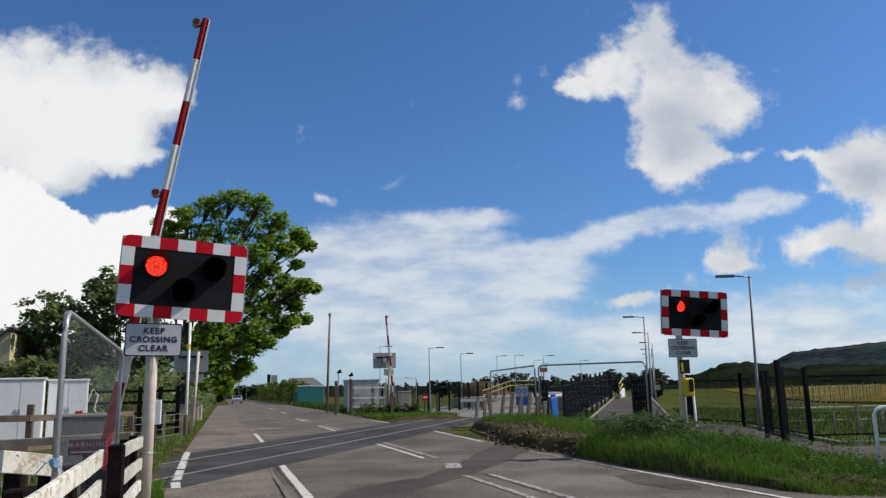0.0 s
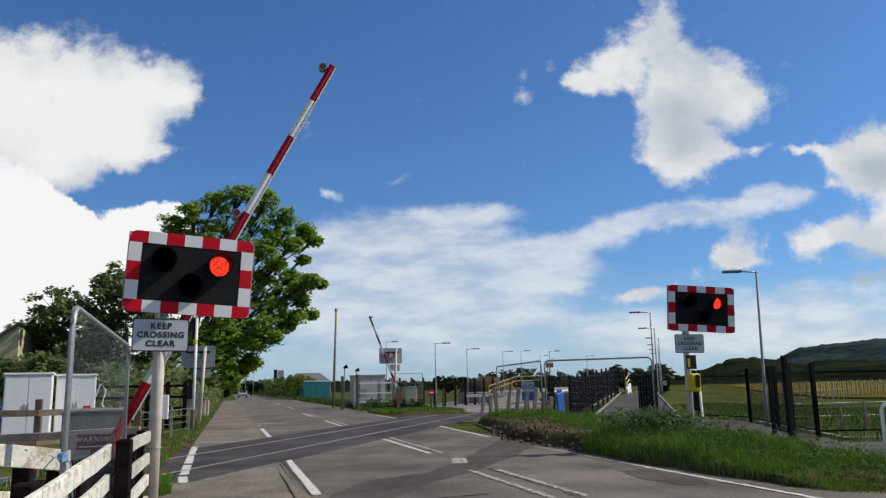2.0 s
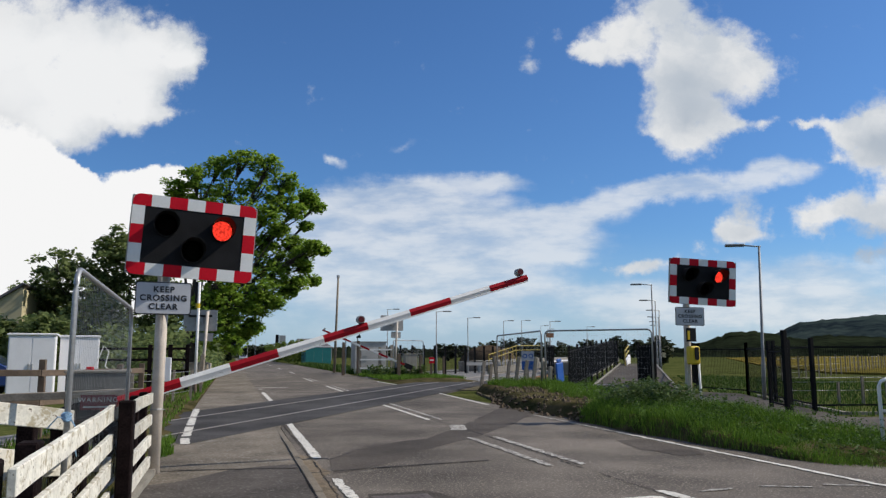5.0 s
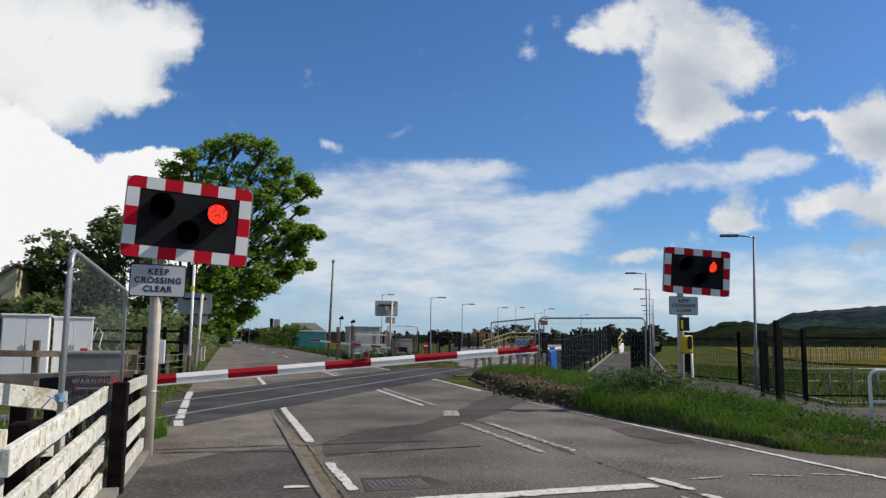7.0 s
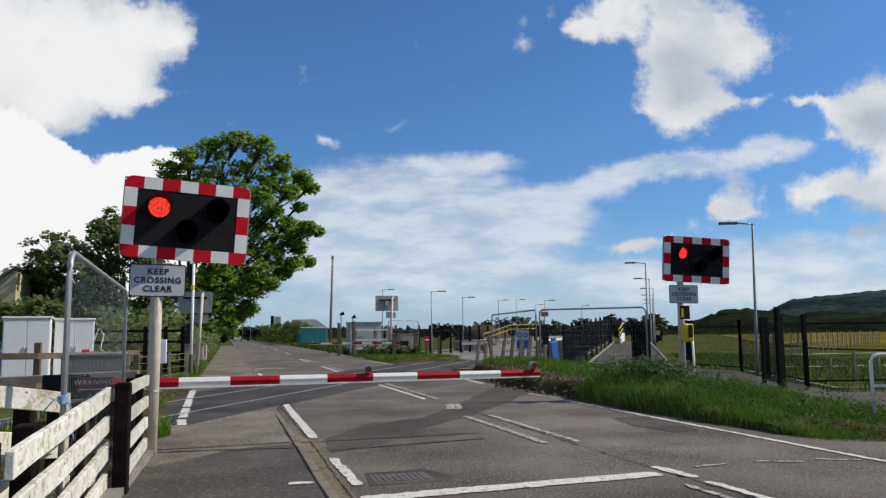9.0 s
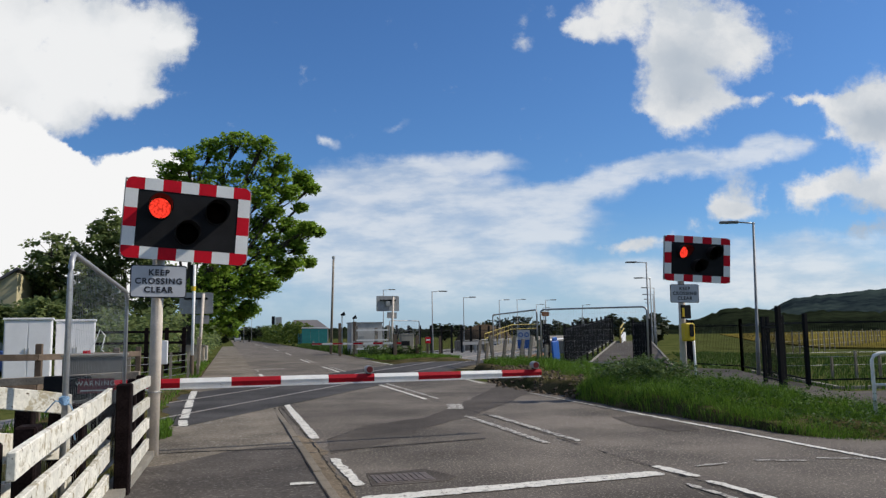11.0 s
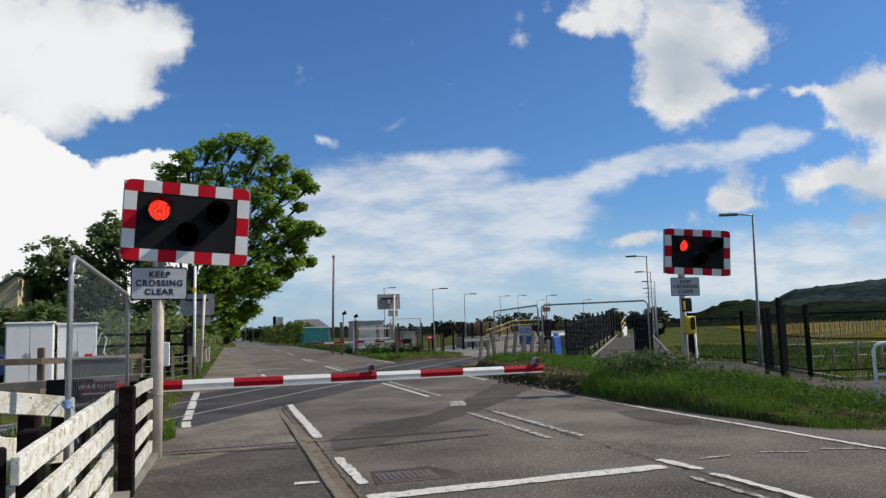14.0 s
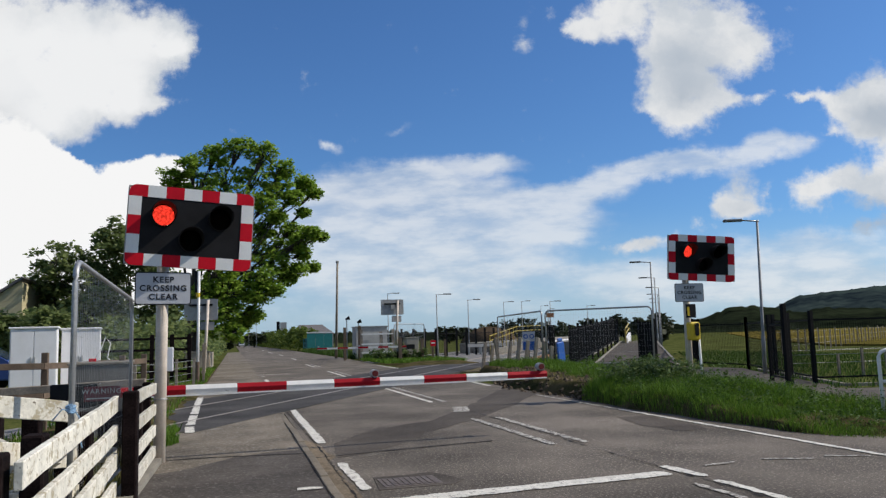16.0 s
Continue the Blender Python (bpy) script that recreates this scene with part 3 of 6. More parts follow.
def words(text, size, material, parent, m, name="lettering", bold=0.0):
    cu = bpy.data.curves.new(name, "FONT")
    cu.body, cu.size, cu.align_x, cu.align_y = text, size, "CENTER", "CENTER"
    cu.extrude, cu.offset, cu.space_character = 0.001, bold, 1.2
    tmp = new("tmp_text", cu)
    dg = bpy.context.evaluated_depsgraph_get()
    me = bpy.data.meshes.new_from_object(tmp.evaluated_get(dg))
    bpy.data.objects.remove(tmp)
    me.materials.clear()
    me.materials.append(material)
    ob = new(name, me)
    ob.parent = parent
    ob.matrix_basis = m
    return ob


def raw(name, verts, faces, material, parent=None):
    me = bpy.data.meshes.new(name)
    me.from_pydata(verts.tolist(), [], faces.tolist())
    me.materials.append(material)
    ob = new(name, me)
    if parent:
        ob.parent = parent
    return ob


rng = np.random.default_rng(7)


def leaves(centres, radii, per, size, flat=0.58):
    """Leaf blades (two triangles each) strewn through clumps."""
    c = np.repeat(centres, per, axis=0)
    r = np.repeat(radii, per)
    d = rng.normal(size=c.shape)
    d /= np.linalg.norm(d, axis=1)[:, None]
    p = c + d * (r * rng.random(len(c)) ** 0.45)[:, None] * (1, 1, flat)
    a = rng.normal(size=c.shape)
    a[:, 2] *= 0.35
    a /= np.linalg.norm(a, axis=1)[:, None]
    b = np.cross(a, rng.normal(size=c.shape) * 0.55 + (0, 0, 1))
    b /= np.linalg.norm(b, axis=1)[:, None]
    s = (size * (0.6 + 0.8 * rng.random(len(c))))[:, None]
    v = np.stack([p - a * s * 0.5, p + b * s * 0.34, p + a * s * 0.5, p - b * s * 0.34], 1).reshape(-1, 3)
    f = np.arange(len(v)).reshape(-1, 4)
    return v, f


def blades(xy, z, height, width, lean=0.35):
    """Grass blades, each a narrow bent triangle strip."""
    n = len(xy)
    ang = rng.random(n) * 2 * np.pi
    h = height * (0.45 + 0.75 * rng.random(n))
    w = width * (0.6 + 0.8 * rng.random(n))
    side = np.stack([np.cos(ang), np.sin(ang), np.zeros(n)], 1) * w[:, None] / 2
    la = rng.random(n) * 2 * np.pi
    ln = np.stack([np.cos(la), np.sin(la), np.zeros(n)], 1) * (h * lean * rng.random(n))[:, None]
    p = np.column_stack([xy, z])
    upv = np.zeros((n, 3))
    upv[:, 2] = h
    mid = p + upv * 0.55 + ln * 0.35
    tip = p + upv + ln
    v = np.stack([p - side, p + side, mid + side * 0.75, mid - side * 0.75, tip], 1).reshape(-1, 3)
    k = np.arange(n)[:, None] * 5
    quads = k + np.array([0, 1, 2, 3])
    tris = k + np.array([3, 2, 4])
    return v, quads, tris


def grass(name, xy, z, height, width, material, label, lean=0.35):
    v, q, t = blades(xy, z, height, width, lean)
    me = bpy.data.meshes.new(name)
    me.from_pydata(v.tolist(), [], q.tolist() + t.tolist())
    me.materials.append(material)
    return tagged(new(name, me), label, "grass", kind="stuff")

# ---- ground, road, footway, railway ----
RAIL_DIR = Vector((0.484, 0.875, 0.0))
RAIL_SIDE = Vector((0.875, -0.484, 0.0))
RAIL_A = Vector((0.56, 16.95, 0.0))            # a place on the near rail
RAIL_B = RAIL_A - RAIL_SIDE * 1.67             # on the far rail
TRACK = (RAIL_A + RAIL_B) / 2


def along(s, side, z=0.0):
    """A place s metres along the railway from the road and side metres to its right."""
    p = TRACK + RAIL_DIR * s + RAIL_SIDE * side
    return (p.x, p.y, z)


def flat_along(s, side):
    return along(s, side)[:2]


bm = bmesh.new()
N = 40
for i in range(N + 1):
    for j in range(N + 1):
        # denser near the crossing
        fx, fy = (i / N * 2 - 1), (j / N * 2 - 1)
        bm.verts.new((math.copysign(abs(fx) ** 2.2, fx) * 2500 + 5, math.copysign(abs(fy) ** 2.2, fy) * 2500 + 20, -0.06))
bm.verts.ensure_lookup_table()
for i in range(N):
    for j in range(N):
        a = i * (N + 1) + j
        bm.faces.new([bm.verts[k] for k in (a, a + N + 1, a + N + 2, a + 1)])
tagged(finish(bm, "ground", MEADOW), "flat green meadow ground to the horizon", "ground", kind="structure")

road = tagged(finish(slab([(0.9, -12), (8.6, -12), (8.1, 6.8), (7.03, 11), (7.05, 30), (8.1, 60), (8.5, 120), (8.5, 500), (0.9, 500), (0.9, 120), (0.95, 30)], -0.3, 0.0), "road", ASPHALT),
              "worn grey asphalt two-lane road with patches", "road", kind="structure")


def ragged_sheet(pts, z, wob=0.05, step=0.16):
    """A flat ground patch with an uneven outline."""
    out = []
    for (xa, ya), (xb, yb) in zip(pts, pts[1:] + pts[:1]):
        n = max(1, int(math.hypot(xb - xa, yb - ya) / step))
        for k in range(n):
            x, y = xa + (xb - xa) * k / n, ya + (yb - ya) * k / n
            out.append((x + wob * noise.noise(Vector((x * 3, y * 3, 1))), y + 1.6 * wob * noise.noise(Vector((x * 3, y * 3, 7)))))
    return sheet(out, z)


# darker diagonal band with an uneven outline
part("patch", ragged_sheet([(1.15, 9.1), (1.6, 9.4), (2.06, 9.92), (2.69, 10.97), (3.9, 12.37), (5.46, 14.67), (6.95, 17.2), (6.95, 19.4), (6.46, 18.57), (4.14, 14.18), (3.09, 12.42), (2.51, 12.08), (1.97, 11.54), (1.25, 10.3)], 0.004), ASPHALT_DARK, road, "darker ragged patch of asphalt")
# a broad soft shadow painted as a darker sheet; its caster isn't built
part("patch", ragged_sheet([(5.95, 11.33), (6.42, 11.4), (6.46, 10.36), (6.3, 9.51), (5.86, 9.41), (5.75, 10.44)], 0.005, 0.09), ASPHALT_DARK, road, "darker ragged patch of asphalt")
part("grit", ragged_sheet([(0.9, 5.6), (1.04, 5.6), (1.08, 7.4), (1.03, 8.6), (1.12, 9.3), (1.05, 10.6), (0.94, 11.0), (0.9, 10.5)], 0.005, 0.07), GRIT, road, "tan grit gathered along the kerb")
# crossing surface between and beside the rails
cs = [flat_along(-2.6, -1.9), flat_along(26.0, -1.9), flat_along(24.0, 1.9), flat_along(-4.4, 1.9)]
part("crossing_surface", slab(cs, -0.2, 0.017), ASPHALT_BLUE, road, "dark crossing surface between the rails")
for name, base in (("near_rail", RAIL_A), ("far_rail", RAIL_B)):
    bm = bmesh.new()
    for off in (0.0,):
        p, q = base - RAIL_DIR * 60, base + RAIL_DIR * 150
        beam((p.x, p.y, -0.047), (q.x, q.y, -0.047), 0.07, 0.14, bm)
    tagged(finish(bm, "rail", RAIL), "steel railway rail, worn bright on top", "rail", "running rails", kind="structure")
tagged(finish(slab([flat_along(26.1, -2.4), flat_along(27, -2.6), flat_along(29, -8.0), flat_along(75, -8.0), flat_along(80, -2.6), flat_along(150, -2.4), flat_along(150, 2.4), flat_along(24.1, 2.4)], -0.5, -0.03), "ballast_east", BALLAST),
       "pale grey ballast bed of the railway", "ballast", kind="structure")
tagged(finish(slab([flat_along(-2.6, -2.2), flat_along(-60, -2.2), flat_along(-60, 2.2), flat_along(-4.4, 2.2)], -0.5, -0.03), "ballast_west", BALLAST),
       "ballast bed of the railway beside the timber fence", "ballast", kind="structure")

# footway on the left
tagged(finish(slab([(-0.95, 8.75), (-0.56, 8.93), (-0.2, 9.4), (0.0, 9.68), (0.36, 9.89), (0.83, 9.98), (0.83, 14.9), (0.95, 15.3), (0.95, 30), (0.9, 120), (-0.9, 120), (-0.9, 60), (-0.9, 15.0), (-0.95, 12)], -0.2, 0.012), "footway", FOOTWAY),
       "pale worn asphalt footway beside the road", "footway", kind="structure")
tagged(finish(slab([(-0.95, -6), (0.83, -6), (0.83, 9.98), (0.36, 9.89), (0.0, 9.68), (-0.2, 9.4), (-0.56, 8.93), (-0.95, 8.75)], -0.2, 0.014), "footway_patch", FOOT_DARK),
       "darker newer asphalt on the footway", "footway", kind="structure")
kerb = thing("kerb", pose(0, 0, 0), "weathered flush concrete kerb stones along the footway", "kerb", kind="structure")
KERB = box(-0.045, 0.045, 0.004, 0.909, -0.2, 0.035)
kerb_mesh = part("kerb_stone", KERB, KERB_STONE, kerb, bevel=0.008)
kerb_mesh.matrix_basis = pose(0.865, 5.1, 0)
for i in range(-10, 11):
    if i:
        k = kerb_mesh.copy()
        scene.collection.objects.link(k)
        k.matrix_basis = pose(0.865 + 0.003 * math.sin(i * 2.1), 5.1 + i * 0.915, -0.003 * (i % 3) - (0.0 if i < 9 else 0.02))

# ---- road paint ----
paint = thing("road_markings", pose(0, 0, 0), "worn white road paint lines on the asphalt", "road markings", kind="structure")


def stripe(x0, y0, x1, y1, w, material=PAINT_ROAD, z=0.009, ends=True):
    """A painted bar with slightly ragged sides."""
    bm = bmesh.new()
    p, q = Vector((x0, y0, 0)), Vector((x1, y1, 0))
    d = (q - p).normalized()
    s = Vector((-d.y, d.x, 0))
    n = max(2, int((q - p).length / 0.07))
    rows = []
    for i in range(n + 1):
        c = p.lerp(q, i / n)
        e = w / 2 * (0.7 if (ends and i in (0, n)) else 1)
        rows.append([bm.verts.new((*(c + s * (e + random.uniform(-0.018, 0.014))).xy, z)), bm.verts.new((*(c - s * (e + random.uniform(-0.018, 0.014))).xy, z))])
    for a, b in zip(rows, rows[1:]):
        bm.faces.new((a[0], a[1], b[1], b[0]))
    return part("line", bm, material, paint)


stripe(1.13, 10.5, 1.13, 17.1, 0.13)
stripe(1.17, 7.1, 1.14, 8.75, 0.105)
stripe(1.16, 23.1, 1.12, 29.2, 0.13)
stripe(1.2, 2.5, 1.18, 5.6, 0.12)
stripe(1.1, 6.5, 4.02, 6.74, 0.24, PAINT_ROAD)
for x, m_ in ((4.02, PAINT_ROAD), (4.30, PAINT_OLD)):
    stripe(x, 15.9, x, 21.9, 0.10, m_)
    stripe(x, 27.5, x, 34.5, 0.11, m_)
    stripe(x - 0.2 if x < 4.1 else x - 0.05, 9.0, x - 0.2 if x < 4.1 else x - 0.05, 12.4, 0.11, PAINT_OLD)
    stripe(x + 0.02, 40.5, x + 0.05, 46.0, 0.11, m_)
stripe(4.0, 13.6, 4.25, 14.6, 0.30, PAINT_OLD)
stripe(4.17, 7.1, 4.24, 6.45, 0.13)
stripe(4.22, 6.25, 4.26, 4.9, 0.10)
stripe(3.95, 6.2, 4.0, 4.2, 0.07, PAINT_OLD)
stripe(5.3, 7.05, 5.8, 6.85, 0.06, PAINT_OLD)
stripe(6.0, 6.95, 6.4, 6.75, 0.05, PAINT_OLD)
stripe(4.55, 6.95, 4.95, 7.0, 0.07, PAINT_OLD)
stripe(6.55, 2.0, 6.57, 12.5, 0.09)
stripe(6.57, 12.5, 6.6, 16.5, 0.08, PAINT_OLD)
stripe(6.75, 20.2, 7.15, 27.3, 0.11)
stripe(7.28, 34.2, 7.2, 39.6, 0.12)
stripe(4.45, 58, 4.5, 64, 0.11)
stripe(4.6, 76, 4.65, 84, 0.12)
stripe(4.7, 100, 4.7, 112, 0.12)
stripe(4.7, 130, 4.7, 150, 0.13)
stripe(1.0, 33.5, 2.3, 33.5, 0.18)
stripe(1.15, 31.4, 1.12, 32.4, 0.12, PAINT_OLD)
# edge bars on the footway before the crossing
for y0, y1, x in ((12.6, 13.5, -0.66), (13.8, 15.6, -0.70), (15.9, 17.8, -0.74), (18.1, 20.6, -0.78)):
    stripe(x, y0, x - 0.04, y1, 0.15, PAINT_ROAD, 0.021, False)
stripe(0.56, 7.32, 0.79, 7.3, 0.14, PAINT_ROAD, 0.023)

# dark tar seams and cracks; the first two runs paint the boom's shadow
TAR_SHADOW = mat("tar_and_shadow", (0.028, 0.025, 0.023), 0.8, 0.4, 6.0, 0.2, spec=0.15)
for pts in (((-0.9, 9.8), (-0.01, 9.75), (0.81, 9.61)), ((0.92, 9.25), (1.75, 9.44), (3.25, 9.69)), ((1.25, 10.3), (1.97, 11.6), (2.6, 12.3)), ((1.02, 6.0), (1.05, 10.0), (1.0, 15.4)), ((4.15, 5.0), (4.12, 9.0), (4.18, 13.0), (4.12, 16.0)), ((0.95, 15.9), (3.0, 19.2), (6.9, 25.8))):
    for (xa, ya), (xb, yb) in zip(pts, pts[1:]):
        stripe(xa, ya, xb, yb, 0.05 if abs(ya - yb) < 0.35 else 0.013, TAR_SHADOW, 0.018 if xb < 0.85 else 0.0075, False).name = "seam"

# manhole cover and patched frame in the road
cover = thing("manhole_cover", pose(1.63, 7.36, 0), "rusty cast-iron drain cover in cracked asphalt", "manhole cover")
part("surround", slab([(-0.36, -0.30), (0.36, -0.29), (0.5, -0.1), (0.40, 0.2), (0.3, 0.42), (0.05, 0.36), (-0.3, 0.36)], -0.05, 0.004), ASPHALT_DARK, cover, "cracked dark asphalt surround")
part("frame", box(-0.29, 0.27, -0.22, 0.22, -0.05, 0.008), IRON, cover, bevel=0.003)
bm = bmesh.new()
for i in range(9):
    box(-0.25 + i * 0.055, -0.25 + i * 0.055 + 0.035, -0.18, 0.18, 0.0, 0.012, bm)
part("ribs", bm, IRON, cover)

# ---- verges ----


def mound(name, x0, x1, y0, y1, height, nx, ny, material, label, edge=0.35, near=0.04):
    """An uneven bank of soil."""
    bm = bmesh.new()
    g = []
    for i in range(nx + 1):
        row = []
        for j in range(ny + 1):
            fx, fy = i / nx, j / ny
            y = y0 + (y1 - y0) * fy
            xa, xb = x0(y), x1(y)
            x = xa + (xb - xa) * fx
            e = min(1, fx / edge, (1 - fx) / 0.25 + 0.3, fy / near, (1 - fy) / 0.05)
            z = -0.08 + height * max(0, e) ** 0.7 + (0.07 * noise.noise(Vector((x * 0.8, y * 0.8, 3))) if 0 < e else 0)
            row.append(bm.verts.new((x, y, z)))
        g.append(row)
    for i in range(nx):
        for j in range(ny):
            bm.faces.new((g[i][j], g[i + 1][j], g[i + 1][j + 1], g[i][j + 1]))
    return tagged(finish(bm, name, material, smooth=True), label, "verge", kind="structure")


def verge_x0(y):
    """Where the right verge meets the road."""
    return 6.86 + 0.09 * math.sin(y * 0.9 - 0.4) + 0.05 * math.sin(y * 2.9) + max(0, 8.8 - y) * 0.45 + max(0, y - 18.5) * 0.22


def verge_x1(y):
    return 9.6 + max(0, y - 12) * 0.16


mound("verge_east", verge_x0, verge_x1, 7.4, 29, 0.36, 30, 140, VERGE, "rough grassy verge bank beside the road", edge=0.1, near=0.22)


def bank_height(x, y):
    xa, xb = verge_x0(y), verge_x1(y)
    fx, fy = (x - xa) / (xb - xa), (y - 7.4) / 21.6
    e = min(1, fx / 0.1, (1 - fx) / 0.25 + 0.3, fy / 0.22, (1 - fy) / 0.05)
    return -0.08 + 0.36 * max(0, e) ** 0.7 if 0 < fx < 1 and 0 < fy < 1 else -0.06


mound("verge_far", lambda y: 7.9 + (y - 40) * 0.03, lambda y: 12.0 + (y - 40) * 0.02, 37, 49, 0.2, 14, 40, VERGE, "grassy verge with weeds by the far barrier")
mound("verge_west", lambda y: -3.4, lambda y: -0.92, 10.5, 45, 0.14, 10, 60, VERGE, "thin grass strip under the timber fence", edge=0.2)
tagged(finish(slab([(8.2, 29.5), (11.4, 29), (13.5, 34), (12.6, 40.5), (9.5, 35)], -0.2, -0.02), "soil_patch", SOIL), "bare soil beside the crossing", "soil", kind="structure")
tagged(finish(slab([(7.05, 13.5), (7.35, 13), (7.9, 20), (9.5, 26), (8.6, 27), (7.3, 20)], -0.2, 0.012), "soil_edge", SOIL), "bare gravelly road edge", "soil", kind="structure")

# station path and ramp
PATH_EAST = [(9.7, 14.4), (12.9, 15.7), (13.2, 14.2), (22, 12.6), (22, 9.6), (13, 11.4), (9.8, 12.0)]
PATH_GATE = [(9.9, 12.4), (13.3, 14.8), (16.3, 21.7), (17.2, 23.5), (16.4, 26.6), (13.1, 27.4), (13.2, 22.5), (10.3, 15.0)]
tagged(finish(slab(PATH_EAST, -0.2, -0.02), "path_east", ASPHALT_DARK), "dark asphalt path behind the verge", "path", kind="structure")
tagged(finish(slab(PATH_GATE, -0.2, -0.016), "path_gate", ASPHALT_DARK), "dark asphalt path to the station gate", "path", kind="structure")
bm = bmesh.new()
a = [(13.1, 27.2, -0.02), (16.4, 26.0, -0.02), (26.5, 44.8, 0.75), (24.5, 45.8, 0.75)]
tops = [bm.verts.new(p) for p in a]
lows = [bm.verts.new((p[0], p[1], -0.4)) for p in a]
bm.faces.new(tops)
for i in range(4):
    bm.faces.new((tops[i], tops[(i + 1) % 4], lows[(i + 1) % 4], lows[i]))
tagged(finish(bm, "ramp", ASPHALT_DARK), "asphalt ramp rising to the station platform", "ramp", kind="structure")
for p, q, w in (((13.15, 27.3, -0.03), (24.5, 45.9, 0.74), 0.10), ((16.35, 26.1, -0.03), (26.4, 44.8, 0.74), 0.10), ((13.9, 15.2, -0.04), (17.1, 22.6, -0.04), 0.10), ((13.9, 15.2, -0.04), (22, 13.3, -0.04), 0.10)):
    tagged(finish(beam(p, q, w, 0.10), "edging", CONCRETE), "pale concrete edging of the path", "edging", "path edgings", kind="structure")

# platform
plat = thing("platform", pose(0, 0, 0), "long concrete station platform with white edge", "platform", kind="structure")
part("deck", slab([flat_along(42, 2.6), flat_along(140, 2.6), flat_along(140, 6.0), flat_along(36, 6.0)], -0.3, 0.80), CONCRETE, plat)
part("coping", slab([flat_along(42, 2.45), flat_along(140, 2.45), flat_along(140, 2.95), flat_along(42, 2.95)], 0.70, 0.86), CABINET, plat, "white platform edge")
plat2 = thing("platform", pose(0, 0, 0), "long concrete station platform across the track", "platform", kind="structure")
part("deck", slab([flat_along(50, -6.0), flat_along(140, -6.0), flat_along(140, -2.6), flat_along(50, -2.6)], -0.3, 0.80), CONCRETE, plat2)

# fields, hills, distance
tagged(finish(slab([(41.61, 41.05), (420, 150), (420, 420), (166.27, 235.89), (62.12, 81.37), (41.09, 46.38)], -0.3, 0.08), "rape_field", RAPE), "field of yellow flowering rape", "field", kind="structure")


def ridge(name, az0, az1, dist, depth, profile, rough, material, label, steps=160):
    """A long hill: profile gives the height in degrees of elevation at an azimuth."""
    bm = bmesh.new()
    rows = []
    for i in range(steps + 1):
        az = az0 + (az1 - az0) * i / steps
        e = max(0.02, profile(az))
        h = 1.36 + dist * math.tan(radians(e)) + rough * (noise.fractal(Vector((az * 3.1, dist, 0)), 1.0, 2.0, 5))
        s, c = math.sin(radians(az)), math.cos(radians(az))
        row = []
        for k, (f, g) in enumerate(((0.0, 0.0), (0.25, 0.42), (0.6, 0.8), (1.0, 1.0), (1.5, 0.7))):
            d = dist - depth + depth * f
            row.append(bm.verts.new((s * d, c * d, -1 + (h + 1) * g * (1 + (0.05 * noise.noise(Vector((az * 2, f * 5, 1))) if 0 < f < 1 else 0)))))
        rows.append(row)
    for a, b in zip(rows, rows[1:]):
        for k in range(4):
            bm.faces.new((a[k], b[k], b[k + 1], a[k + 1]))
    return tagged(finish(bm, name, material, smooth=True), label, "hill", kind="structure")


def knots(*ks):
    def f(x):
        for (a, ya), (b, yb) in zip(ks, ks[1:]):
            if a <= x <= b:
                t = (x - a) / (b - a)
                t = t * t * (3 - 2 * t) * 0.5 + t * 0.5
                return ya + (yb - ya) * t
        return ks[0][1] if x < ks[0][0] else ks[-1][1]
    return f


ridge("backdrop_hill", 31.5, 75, 620, 180, knots((31.5, 0.1), (33.4, 0.72), (35.8, 1.5), (37.0, 1.56), (38.6, 1.3), (39.9, 1.0), (41.6, 1.2), (45.2, 1.05), (75, 0.8)), 2.0, HILL_NEAR, "dark wooded hill beyond the fields")
ridge("backdrop_mountain", 37.5, 90, 2600, 700, knots((37.5, 0.2), (38.9, 1.58), (40, 2.1), (42.6, 2.32), (45.3, 2.52), (55, 2.7), (90, 1.0)), 5.0, HILL_FAR, "flat-topped mountain with blue-green haze in its colour", 200)
ridge("backdrop_woods", -40, 40, 420, 60, knots((-40, 1.0), (-10, 0.9), (0, 0.5), (8, 0.55), (14, 0.45), (20, 0.62), (26, 0.55), (33, 0.45), (40, 0.3)), 1.6, HILL_NEAR, "far belt of dark trees on the horizon", 700)

# ---- crossing signals ----
BOARD_W, BOARD_H, BOARD_Z = 1.42, 0.95, 2.735
LAMP_X, LAMP_Z = 0.32, 2.87


def holed_plate(w, h, holes, r, z0, y):
    """A flat plate with round holes."""
    bm = bmesh.new()
    edges = []
    outer = [bm.verts.new((x, y, z)) for x, z in ((-w / 2, z0 - h / 2), (w / 2, z0 - h / 2), (w / 2, z0 + h / 2), (-w / 2, z0 + h / 2))]
    edges += [bm.edges.new((outer[i], outer[(i + 1) % 4])) for i in range(4)]
    for cx, cz in holes:
        ring = [bm.verts.new((cx + r * math.cos(2 * math.pi * k / 28), y, cz + r * math.sin(2 * math.pi * k / 28))) for k in range(28)]
        edges += [bm.edges.new((ring[i], ring[(i + 1) % 28])) for i in range(28)]
    bmesh.ops.triangle_fill(bm, edges=edges, use_beauty=True)
    return bm


